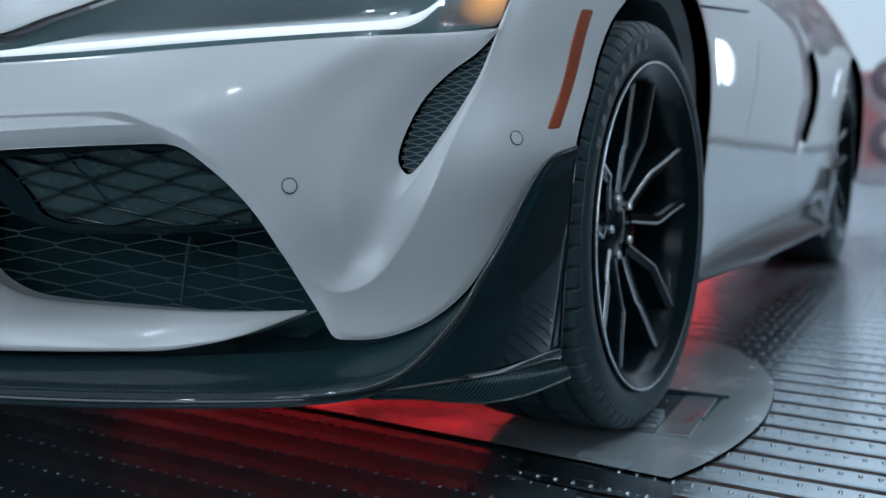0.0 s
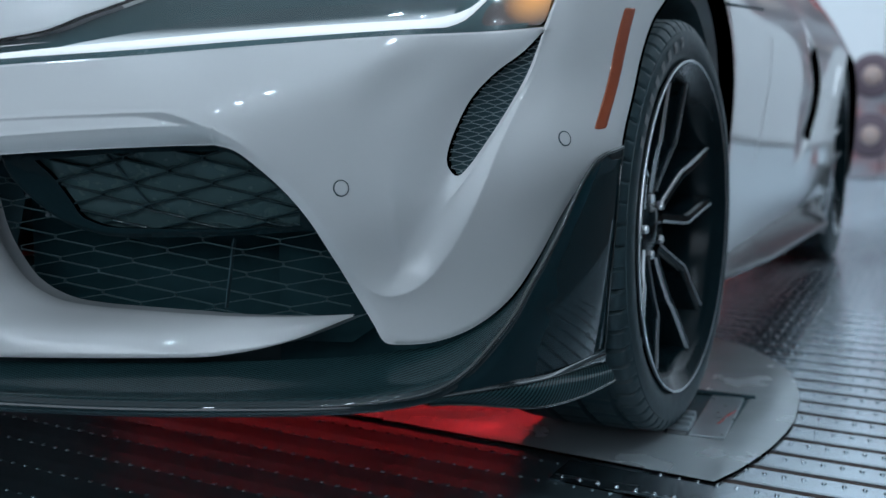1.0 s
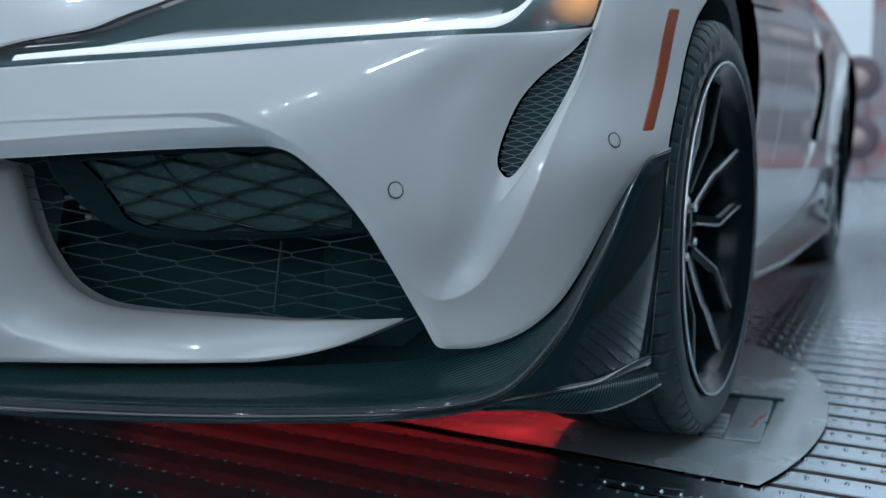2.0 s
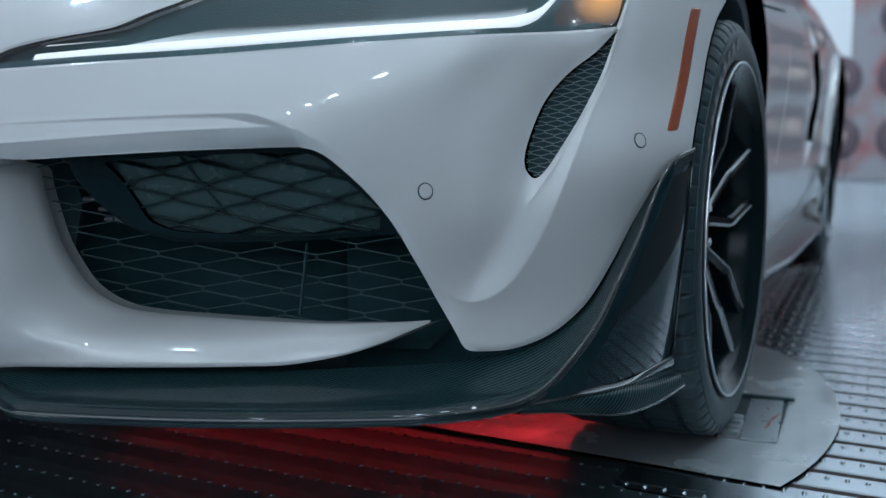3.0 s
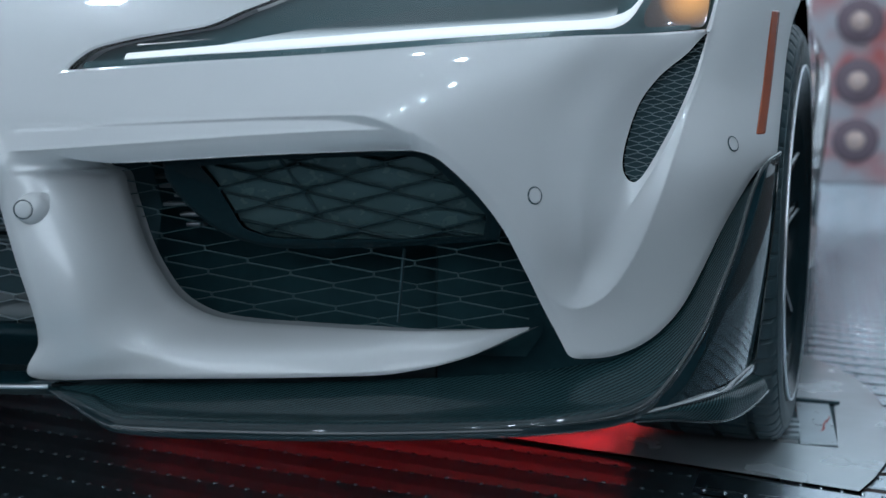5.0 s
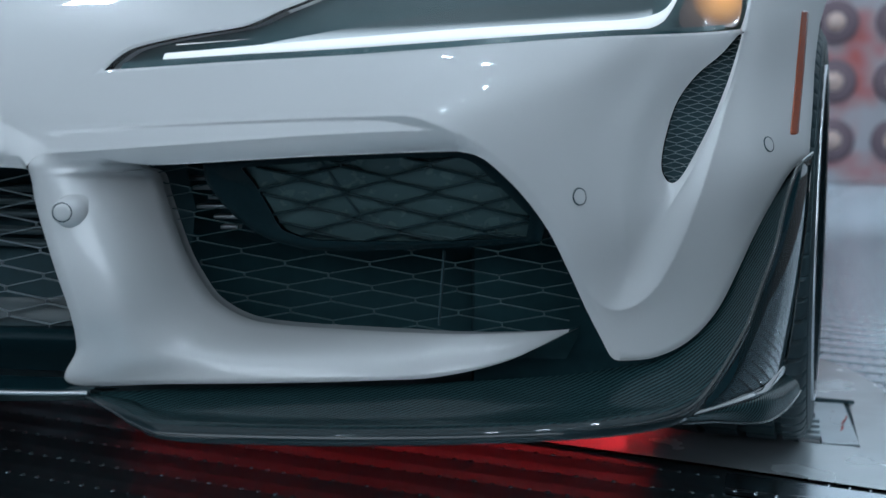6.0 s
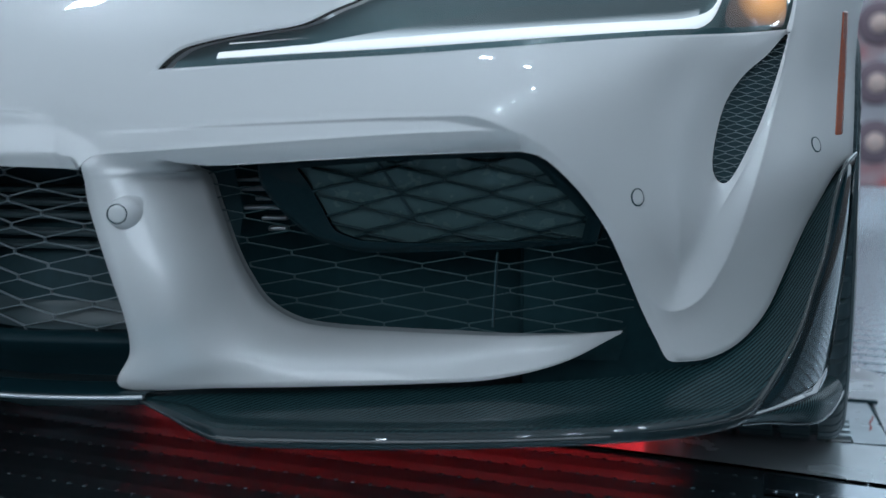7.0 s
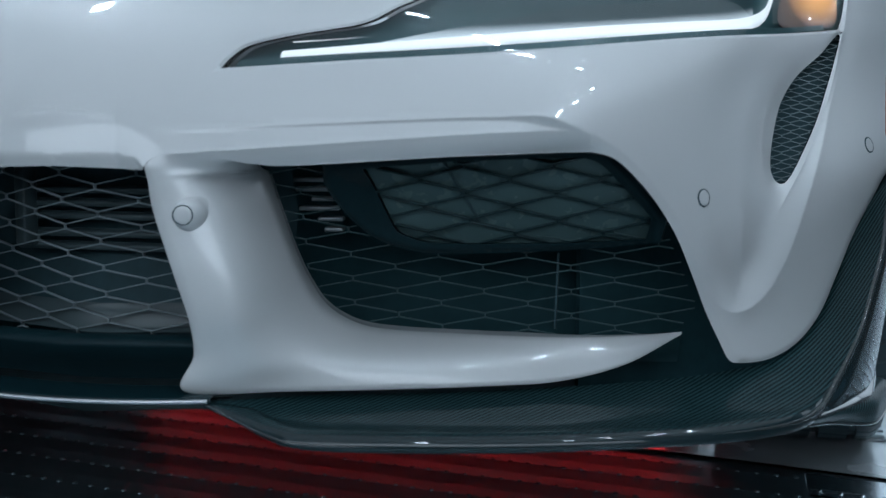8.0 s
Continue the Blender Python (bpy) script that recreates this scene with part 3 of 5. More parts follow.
# headlights
def headlight(side):
    lamp = new("headlight")
    lamp.parent = car
    lamp["label"] = "slim dark headlight with a lit white bar and an amber corner"

    def add(ob):
        ob.parent = lamp
        if side < 0:
            ob.data.transform(Matrix.Diagonal((-1, 1, 1, 1)))
            ob.data.flip_normals()
        return ob
    add(sheet_patch("housing", lamp_ring, lambda x, z: NOSE(x, z) + 0.034, HOUSING, lamp, "dark inner housing"))
    ob = add(sheet_patch("lens", shrink(lamp_ring, 0.0012), lambda x, z: NOSE(x, z) + 0.003, LENS, lamp, "clear polycarbonate lens"))
    ob.visible_shadow = False
    run = even(glide([(0.222, 0.573), (0.283, 0.5775), (0.386, 0.5875), (0.505, 0.5990), (0.62, 0.6105), (0.680, 0.6165), (0.708, 0.626), (0.722, 0.642), (0.735, 0.69)], 8), 60)
    rows = []
    for i, (x, z) in enumerate(run):
        t = i / 59
        h = 0.0042 + 0.0046 * min(1, t * 1.6)
        rows.append([(x, float(NOSE(x, z + k * h)) + 0.014 + dy, z + k * h) for k, dy in ((-1, 0.006), (-0.9, 0.001), (0, 0), (0.9, 0.001), (1, 0.006))])
    add(part("daylight_bar", loft(rows), DRL, lamp, "glowing white light bar"))
    rows = []
    for i, (x, z) in enumerate(run[10:52]):
        k = min(1.0, i / 20)
        rows.append([(x, float(NOSE(x, z + h)) + 0.024 - 0.10 * h, z + h) for h in np.linspace(0.004, 0.006 + 0.031 * k, 8)])
    add(part("bar_spill", loft(rows, uv=True), BAR_SPILL, lamp, "strip with the bar's spill light as painted glow"))
    run2 = even(lamp_low, 70)[2:-2]
    rows = [[(x, float(NOSE(x, z)) + 0.005 + k * 0.006, z + 0.001 + k * 0.0065) for k in (0, 0.35, 0.65, 1)] for x, z in run2]
    add(part("lower_trim", loft(rows), TRIM_GREY, lamp, "smoked grey trim strip"))
    for dz in (0.0125, -0.0095):
        thin = [(x, float(NOSE(x, z + dz)) + 0.012, z + dz) for x, z in even(run[1:11], 12)]
        add(part("light_line", tube(thin, lambda t: 0.0005 * (1.05 - t), 6), DRL, lamp, "thin light line beside the bar"))
    amber = np.array(glide([(0.742, 0.6185), (0.734, 0.635), (0.739, 0.66), (0.746, 0.692), (0.80, 0.692), (0.807, 0.66), (0.804, 0.624), (0.783, 0.621)], 5, closed=True))
    add(sheet_patch("marker", amber, lambda x, z: NOSE(x, z) + 0.016, AMBER, lamp, "amber turn signal", flange=0.01))
    return lamp


for side in (1, -1):
    headlight(side)


# corner intakes with their fine mesh
def corner_skin(x, z):
    return front_skin(x, z) + 0.009


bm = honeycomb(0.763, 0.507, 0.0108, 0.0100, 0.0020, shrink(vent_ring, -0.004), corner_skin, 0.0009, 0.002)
part("corner_grille", mirrored(bm), VENT_LIT, car, "black honeycomb mesh in the corner intake", smooth=False)
sheet_patch("corner_duct", shrink(vent_ring, -0.006), lambda x, z: front_skin(x, z) + 0.024, MATT_BLACK, car, "dark duct behind the mesh", twin=True)


# parking sensors, reflectors
def disc_on(name, x, z, r, material, label):
    """A shallow round cap on the skin with a dark joint round it."""
    a = np.linspace(0, 2 * math.pi, 33)[:-1]
    e = 0.002
    gx = float(front_skin(np.array([x + e]), np.array([z]))[0] - front_skin(np.array([x - e]), np.array([z]))[0]) / (2 * e)
    gz = float(front_skin(np.array([x]), np.array([z + e]))[0] - front_skin(np.array([x]), np.array([z - e]))[0]) / (2 * e)
    n = Vector((gx, -1, gz)).normalized()
    u = Vector((0, 0, 1)).cross(n).normalized()
    v = n.cross(u)
    c = Vector((x, float(front_skin(np.array([x]), np.array([z]))[0]), z))
    for nm, rows, mat in ((name, ((0, 0.0012), (0.6, 0.0012), (0.84, 0.00115), (0.88, 0.0010), (0.9, 0.0006)), PAINT), ("joint", ((0.9, 0.0009), (1.03, 0.0009), (1.06, -0.002)), MATT_BLACK)):
        bm = loft([[c + n * h + r * k * (math.cos(t) * u + math.sin(t) * v) for t in a] for k, h in rows], closed_rows=True)
        bmesh.ops.remove_doubles(bm, verts=bm.verts, dist=1e-6)
        part(nm if nm == name else "sensor_joint", mirrored(bm), mat, car, label if nm == name else "")


disc_on("parking_sensor", 0.656, 0.423, 0.0095, PAINT, "round painted parking sensor")
disc_on("parking_sensor", 0.847, 0.476, 0.0095, PAINT, "round painted parking sensor")
refl_ring = rounded([(0.8712, 0.4865), (0.8817, 0.4875), (0.8862, 0.57), (0.8897, 0.6505), (0.8805, 0.6500), (0.8758, 0.57)], 0.0035)
sheet_patch("side_marker", refl_ring, lambda x, z: front_skin(x, z) - 0.0022 + 0.0022 * ease(1 - seg_dist(x, z, np.r_[refl_ring, refl_ring[:1]]) / 0.0018), REFLECTOR, car, "narrow orange side reflector", step=0.0025, flange=0.008, twin=True, rings=(0.0006, 0.0012, 0.002))

# pillar and lower lip, one white piece
f_run = glide([(0.100, -0.838, 0.471), (0.1025, -0.841, 0.452), (0.1045, -0.8415, 0.440), (0.110, -0.842, 0.41), (0.133, -0.848, 0.35), (0.149, -0.846, 0.30), (0.1495, -0.838, 0.262), (0.140, -0.838, 0.223), (0.24, -0.799, 0.2205), (0.35, -0.757, 0.2200), (0.45, -0.716, 0.2205), (0.51, -0.684, 0.222), (0.577, -0.643, 0.236), (0.634, -0.578, 0.261)], 10)
c_run = glide([(0.116, -0.842, 0.474), (0.148, -0.842, 0.452), (0.158, -0.842, 0.441), (0.182, -0.842, 0.41), (0.205, -0.846, 0.35), (0.213, -0.845, 0.31), (0.222, -0.835, 0.285), (0.250, -0.815, 0.262), (0.30, -0.775, 0.255), (0.37, -0.742, 0.252), (0.45, -0.704, 0.250), (0.51, -0.674, 0.250), (0.577, -0.636, 0.254), (0.634, -0.577, 0.263)], 10)
b_run = glide([(0.203, -0.800, 0.470), (0.202, -0.780, 0.4545), (0.193, -0.729, 0.4445), (0.203, -0.732, 0.42), (0.225, -0.736, 0.365), (0.239, -0.728, 0.33), (0.256, -0.716, 0.300), (0.286, -0.700, 0.279), (0.33, -0.688, 0.271), (0.40, -0.676, 0.268), (0.47, -0.664, 0.266), (0.53, -0.648, 0.265), (0.59, -0.612, 0.264), (0.635, -0.576, 0.264)], 10)
rows = []
for i, (f, c, b) in enumerate(zip(f_run, c_run, b_run)):
    row = [f + np.array((0.006, 0.03, 0.0)), f + np.array((0.000, 0.008, 0.0)), f + np.array((0.0006, 0.002, 0.0005))]
    f2 = f + (c - f) * 0.04
    for t in np.linspace(0, 1, 21):
        w = (1 - t) ** 2, 4.4 * t * (1 - t), t * t
        row.append((w[0] * f2 + w[1] * c + w[2] * b) / sum(w))
    for q in row:
        k = float(ease((q[2] - 0.440) / 0.024)) if q[0] < 0.19 else 0
        if k:
            q[1] += k * (float(front_skin(q[0], max(q[2], 0.455))) + 0.0006 - q[1])
    fade = min(1.0, (len(f_run) - 1 - i) / 30)
    row.append(b + np.array((-0.006, 0.004, 0.0)) * fade)
    row.append(b + np.array((-0.010, 0.03, 0.0)) * fade + np.array((0.0, 0.0006, -0.0006)))
    rows.append(row)
part("lower_lip", mirrored(loft(rows)), PAINT, car, "white pillar and lip framing the lower duct")

# raised sensor on the pillar
bm = bmesh.new()
c0 = Vector((0.147, -0.846, 0.409))
ax = Vector((0.30, -0.95, 0.02)).normalized()
u = Vector((0, 0, 1)).cross(ax).normalized()
v = ax.cross(u)
ang = np.linspace(0, 2 * math.pi, 41)[:-1]
rows = [[c0 + Vector((0.0075, 0.003, 0.0)) * o + ax * h + r * (math.cos(t) * u + math.sin(t) * v) for t in ang] for r, h, o in ((0.024, -0.014, 0.9), (0.0185, -0.0085, 0.8), (0.0172, -0.0045, 0.7), (0.0152, 0.0004, 0.5), (0.0128, 0.0034, 0.2), (0.0105, 0.0045, 0.0))]
part("sensor_boss", mirrored(loft(rows, closed_rows=True)), PAINT, car, "rounded white boss round a sensor")
rows = [[c0 + ax * h + r * (math.cos(t) * u + math.sin(t) * v) for t in ang] for r, h in ((0.0105, 0.0045), (0.0094, 0.0043), (0.0094, 0.003))]
part("sensor_joint", mirrored(loft(rows, closed_rows=True)), MATT_BLACK, car)
rows = [[c0 + ax * h + r * (math.cos(t) * u + math.sin(t) * v) for t in ang] for r, h in ((0.0093, 0.0036), (0.0091, 0.0047), (0.0087, 0.0050), (0.006, 0.0051), (0.0001, 0.0051))]
part("parking_sensor", mirrored(loft(rows, closed_rows=True)), PAINT, car, "round painted parking sensor")


# big ducts: mesh, framed insert, liners
def main_plane(x, z):
    return -0.70 + 0.22 * (x - 0.25) + 0.25 * (0.38 - z)


def insert_plane(x, z):
    return -0.775 + 0.27 * (x - 0.275) + 0.6 * (0.465 - z)


duct_ring = [(0.185, 0.47), (0.19, 0.42), (0.215, 0.36), (0.235, 0.30), (0.28, 0.25), (0.40, 0.25), (0.62, 0.262), (0.655, 0.285), (0.650, 0.30), (0.625, 0.37), (0.575, 0.45), (0.54, 0.478), (0.3, 0.472)]
part("duct_grille", mirrored(honeycomb(0.272, 0.355, 0.048, 0.0285, 0.005, duct_ring, main_plane, 0.0012, 0.0035)), MESH_BLACK, car, "black honeycomb mesh of the lower duct", smooth=False)
part("mesh_post", mirrored(box(pose(0.498, -0.638, 0.315, -14, 0, 0), (0.0022, 0.006, 0.085), 0.0005)), MATT_BLACK, car)
ins_out = np.array(glide([(0.268, 0.461), (0.266, 0.436), (0.281, 0.404), (0.306, 0.376), (0.340, 0.362), (0.377, 0.3575), (0.508, 0.362), (0.610, 0.371)], 7) + glide([(0.618, 0.40), (0.588, 0.440), (0.556, 0.474), (0.545, 0.478), (0.40, 0.472), (0.30, 0.465)], 7))
ins_in = np.array(glide([(0.309, 0.454), (0.317, 0.423), (0.328, 0.390), (0.343, 0.378), (0.379, 0.3705), (0.509, 0.371), (0.595, 0.376)], 7) + glide([(0.602, 0.40), (0.572, 0.436), (0.545, 0.463), (0.50, 0.466), (0.40, 0.462)], 7))


def insert_rim(x, z):
    d = np.minimum(seg_dist(x, z, np.r_[ins_out, ins_out[:1]]), 0.02)
    return insert_plane(x, z) + 0.006 * np.clip(1 - d / 0.008, 0, 1) ** 2 + 0.012 * ease((seg_dist(x, z, np.r_[ins_out, ins_out[:1]]) - 0.006) / 0.03)


ins_frame = cut_sheet("duct_insert", ins_out, [ins_in], insert_rim, upright, 0.006, SATIN_BLACK, car, "satin black insert frame in the duct", flange=0.008, rings=(0.0015, 0.003, 0.005, 0.008))
ins_twin = twin_of(ins_frame)
wall = np.r_[ins_out, ins_out[:1]]
part("insert_wall", mirrored(loft([[(x, float(insert_rim(x, z)) + k, z) for x, z in wall] for k in (0.0, 0.012, 0.032)])), SATIN_BLACK, ins_frame)
bm = honeycomb(0.362, 0.4115, 0.0465, 0.0305, 0.004, shrink(ins_in, -0.0005), lambda x, z: insert_plane(x, z) + 0.013, 0.0028, 0.006)
part("insert_grille", mirrored(bm), RIB_BLACK, ins_frame, "raised black honeycomb ribs", smooth=False)
panel = sheet_patch("blanking_panel", shrink(ins_in, -0.006), lambda x, z: insert_plane(x, z) + 0.0185, PANEL_GREY, car, "dark grey panel behind the ribs", twin=True, step=0.02)
panel.parent = ins_frame
run = [(0.388, float(insert_plane(0.388, 0.463)) + 0.016, 0.463), (0.402, float(insert_plane(0.402, 0.43)) + 0.016, 0.43), (0.418, float(insert_plane(0.418, 0.394)) + 0.016, 0.394)]
ob = part("panel_seam", mirrored(tube(run, 0.0016, 6)), MATT_BLACK, ins_frame)

rows = [[(x, -0.66 + 0.25 * (x - 0.2) + k, z) for x in np.linspace(0.14, 0.63, 8)] for k, z in ((-0.03, 0.478), (0.05, 0.472), (0.09, 0.40), (0.09, 0.28), (0.06, 0.240), (-0.02, 0.228))]
# added dark panel that blocks the red bar's light behind the lip
part("gap_panel", mirrored(box(pose(0.64, -0.47, 0.28, 0, 0, 30), (0.30, 0.012, 0.20))), DUCT_BLACK, car, smooth=False)
part("duct_liner", mirrored(loft(rows)), DUCT_BLACK, car, "matt black duct interior")
for i, (x, z, w) in enumerate(((0.222, 0.436, 0.064), (0.224, 0.425, 0.058), (0.234, 0.414, 0.040), (0.222, 0.403, 0.046), (0.236, 0.391, 0.030), (0.240, 0.379, 0.022))):
    part("cooler_fin", mirrored(box(pose(x, -0.648, z, 0, 0, 12), (w, 0.02, 0.005), 0.0015)), FIN_METAL, car)


# centre grille, its surround and lip
def centre_plane(x, z):
    return -0.80 + 0.3 * np.abs(x) + 0.15 * (0.45 - z)


cen_ring = [(-0.17, 0.48), (-0.17, 0.262), (0.17, 0.262), (0.17, 0.48)]
part("centre_grille", honeycomb(0.016, 0.402, 0.0435, 0.0300, 0.005, cen_ring, centre_plane, 0.0014, 0.004), MESH_LIT, car, "black honeycomb mesh of the centre grille", smooth=False)
rows = [[(x, -0.76 + 0.2 * abs(x) + k, z) for x in np.linspace(-0.2, 0.2, 9)] for k, z in ((-0.03, 0.478), (0.03, 0.472), (0.06, 0.40), (0.03, 0.30), (0.02, 0.275))]
part("grille_liner", loft(rows), MATT_BLACK, car, "dark space behind the centre grille")
for k, z in enumerate((0.425, 0.410, 0.395, 0.375, 0.360)):
    part("cooler_fin", box(pose(0.0, -0.725, z, 20, 0, 0), (0.24, 0.012, 0.007), 0.002), GRILLE_GREY, car)
part("grille_strut", mirrored(box(pose(0.105, -0.735, 0.405, 0, 0, 20), (0.018, 0.02, 0.09), 0.003)), GRILLE_GREY, car)
rows = [[(x, float(centre_plane(x, z)) + 0.010 + k, z) for x in np.linspace(-0.17, 0.17, 12)] for k, z in ((0.004, 0.300), (0.0, 0.292), (0.0, 0.274), (-0.010, 0.268))]
part("lower_grille_panel", loft(rows), GRILLE_GREY, car, "grey blanking plates low in the centre grille")
rows = [[(x, -0.822 + 0.16 * abs(x) + k, z) for x in np.linspace(-0.18, 0.18, 15)] for k, z in ((0.02, 0.273), (-0.012, 0.270), (-0.011, 0.264), (0.012, 0.242), (0.03, 0.222))]
part("centre_chin", loft(rows), SATIN_BLACK, car, "satin black chin under the centre grille")
rows = [[(x, -0.872 + 0.9 * x * x + k, z + 0.05 * x * x - 0.002) for x in np.linspace(-0.172, 0.172, 15)] for k, z in ((0.06, 0.222), (0.006, 0.222), (0.0, 0.2205), (0.0, 0.2165), (0.006, 0.214), (0.06, 0.210))]
part("centre_splitter", loft(rows), GLOSS_BLACK, car, "thin gloss black centre lip")

# bright metal tube put in for the gleam on the gloss lip
gleam_run = [(x, -0.8735 + 0.9 * x * x, 0.2165 + 0.05 * x * x) for x in np.linspace(-0.170, 0.170, 31)]
part("lip_gleam", tube(gleam_run, 0.0024, 8), RIM_BRIGHT, car, "bright tube for the gleam along the centre lip")

# carbon splitter that sweeps up into a fin before each front wheel
in_run = even(glide([(0.166, -0.828, 0.2135), (0.25, -0.775, 0.212), (0.35, -0.735, 0.212), (0.45, -0.695, 0.212), (0.55, -0.645, 0.213), (0.64, -0.60, 0.216), (0.70, -0.572, 0.224), (0.735, -0.543, 0.228), (0.771, -0.498, 0.246), (0.797, -0.450, 0.277), (0.816, -0.416, 0.320), (0.836, -0.398, 0.368), (0.858, -0.377, 0.413), (0.893, -0.322, 0.4575)], 10), 141)
out_run = even(glide([(0.163, -0.842, 0.2135), (0.20, -0.850, 0.203), (0.24, -0.868, 0.195), (0.29, -0.882, 0.192), (0.42, -0.858, 0.192), (0.535, -0.822, 0.192), (0.64, -0.776, 0.192), (0.70, -0.742, 0.192), (0.75, -0.700, 0.193), (0.780, -0.655, 0.197), (0.800, -0.605, 0.214), (0.830, -0.550, 0.264), (0.845, -0.515, 0.307), (0.859, -0.476, 0.351), (0.868, -0.434, 0.397), (0.876, -0.405, 0.428), (0.885, -0.375, 0.449), (0.899, -0.322, 0.460)], 10), 141)
rows = []
for i, (a, b) in enumerate(zip(in_run, out_run)):
    t = i / 140
    up = np.array((0, 0, 1.0))
    row = []
    for k in np.linspace(0, 0.93, 14):
        q = a + (b - a) * k
        q = q - up * 0.0015 * math.sin(math.pi * min(1, k / 0.95)) * (1 - t) ** 0.5
        row.append(q)
    soft = 1 - 0.6 * float(ease((t - 0.5) / 0.25))
    reach = np.linalg.norm(b - a)
    thin = 0.35 + 0.65 * float(ease(t / 0.16))
    row = row[:9]
    for back, lift in ((0.034, 0.0016), (0.026, 0.0044), (0.018, 0.0066), (0.012, 0.0074), (0.0075, 0.0070), (0.004, 0.0053), (0.0015, 0.0026), (0.0, -0.0014)):
        k = 1 - soft * back * min(1, reach / 0.06) / reach
        row.append(a + (b - a) * k + up * lift * soft * thin)
    row += [b - up * 0.0072 * thin, b + (a - b) * 0.03 - up * 0.0092 * thin, b + (a - b) * 0.5 - up * 0.013 * thin, a - up * 0.010]
    rows.append(row)
part("front_splitter", mirrored(drape(loft([r[:14] for r in rows]))), CARBON, car, "glossy twill carbon splitter sweeping up at the corners")
part("splitter_roll", mirrored(loft([r[13:] for r in rows])), CARBON_RIM, car, "lacquered rolled front edge of the splitter")

up_run = even(glide([(0.775, -0.655, 0.189), (0.800, -0.610, 0.188), (0.835, -0.545, 0.186), (0.853, -0.490, 0.184), (0.864, -0.410, 0.178), (0.876, -0.316, 0.171)], 8), 40)
fold_run = even(glide([(0.777, -0.655, 0.192), (0.803, -0.605, 0.191), (0.836, -0.535, 0.190), (0.851, -0.470, 0.188), (0.865, -0.400, 0.189), (0.877, -0.316, 0.190)], 8), 40)
low_run = even(glide([(0.772, -0.657, 0.184), (0.800, -0.600, 0.174), (0.830, -0.550, 0.162), (0.856, -0.508, 0.155), (0.875, -0.440, 0.151), (0.8875, -0.380, 0.152), (0.8955, -0.328, 0.153)], 8), 40)
rear_run = np.array(glide([(0.876, -0.316, 0.189), (0.879, -0.320, 0.210), (0.882, -0.324, 0.237), (0.8865, -0.329, 0.287), (0.891, -0.330, 0.337), (0.895, -0.331, 0.386), (0.897, -0.326, 0.430), (0.898, -0.318, 0.458)], 8))
edge_run = np.array([fold_run[0] - np.array((0, 0, 0.001))] + [q for q in out_run if q[2] > 0.1985 and q[0] > 0.74])


def fin_x(y, z):
    """The fin's sheet, nearly flat and leaning out towards its top."""
    u, v = y + 0.4, z - 0.3
    return 0.8794 + 0.1891 * u + 0.0735 * v - 0.7776 * u * u + 0.3302 * u * v - 0.3486 * v * v


rows = []
for t in np.linspace(0, 1, 50):
    z = 0.191 + t * (0.459 - 0.191)
    e = np.array([np.interp(z, edge_run[:, 2], edge_run[:, k]) for k in range(3)])
    r = np.array([np.interp(z, rear_run[:, 2], rear_run[:, k]) for k in range(3)])
    face = []
    for k in np.linspace(0, 1, 32):
        q = e + (r - e) * k
        hold = float(ease(k / 0.12) * ease((1 - k) / 0.10) * ease((1 - t) / 0.08))
        q[0] += hold * (fin_x(q[1], q[2]) - q[0])
        face.append(q)
    rows.append(face + [r + np.array((-0.0005, 0.0022, 0)), r + np.array((-0.003, 0.0024, 0)), r + np.array((-0.006, -0.004, 0))] + [q - np.array((0.004, 0, 0)) for q in face[-4::-8]])
part("splitter_rim", mirrored(tube([q + np.array((0.0, -0.0006, -0.0012)) for q in out_run[1:26]], lambda t: 0.0017 * min(1, 8 * t, 0.1 + 3 * (1 - t)), 8)), EDGE_BLACK, car, "polished rim at the splitter's inner end")
part("corner_fin", mirrored(loft(rows)), GLOSS_BLACK, car, "gloss black vertical fin before the front wheel")
part("fin_edge", mirrored(tube([q + np.array((0.0005, -0.001, 0.003)) for q in out_run[66:]], lambda t: 0.0027 * min(1, 0.05 + t * 4), 10)), EDGE_BLACK, car, "polished rounded edge of the fin")
part("fin_edge", mirrored(tube([q + np.array((0.0010, 0.0, 0.0)) for q in rear_run], 0.0012, 8)), EDGE_BLACK, car, "polished rear edge of the fin")
rows = [[a + np.array((-0.012, 0.004, -0.004)), a + np.array((-0.002, 0.0, 0.0)), a + (b - a) * 0.06 + np.array((0.001, -0.0005, 0.001))] + [a + (b - a) * k + np.array((0.0045, -0.0045, 0.0045)) * math.sin(math.pi * k) for k in (0.2, 0.4, 0.6, 0.8, 0.94)] + [b, b + np.array((-0.001, 0.0005, -0.0025)), b + np.array((-0.008, 0.004, -0.003)), b + np.array((-0.03, 0.01, 0.004))] for a, b in zip(up_run, low_run)]
part("winglet_edge", mirrored(tube([q + np.array((0.0, -0.0005, -0.0005)) for q in low_run], 0.0016, 8)), EDGE_BLACK, car, "polished lower edge of the winglet")
part("winglet_edge", mirrored(tube([up_run[-1] + (low_run[-1] - up_run[-1]) * k for k in np.linspace(0, 1, 6)], 0.0012, 8)), EDGE_BLACK, car, "polished end of the winglet")
part("winglet_flange", mirrored(loft([[a + np.array((-0.008, 0.0, 0.003)), a + np.array((0.0004, -0.0006, 0.0012)), a + (b - a) * 0.2 + np.array((0.0022, -0.0016, 0.0)), a + (b - a) * 0.6 + np.array((0.0034, -0.002, 0.0)), b + np.array((0.0014, -0.001, 0.0)), b + np.array((-0.004, 0.0, -0.002))] for a, b in zip(fold_run, up_run)])), EDGE_BLACK, car, "gloss flange folded between fin and winglet")
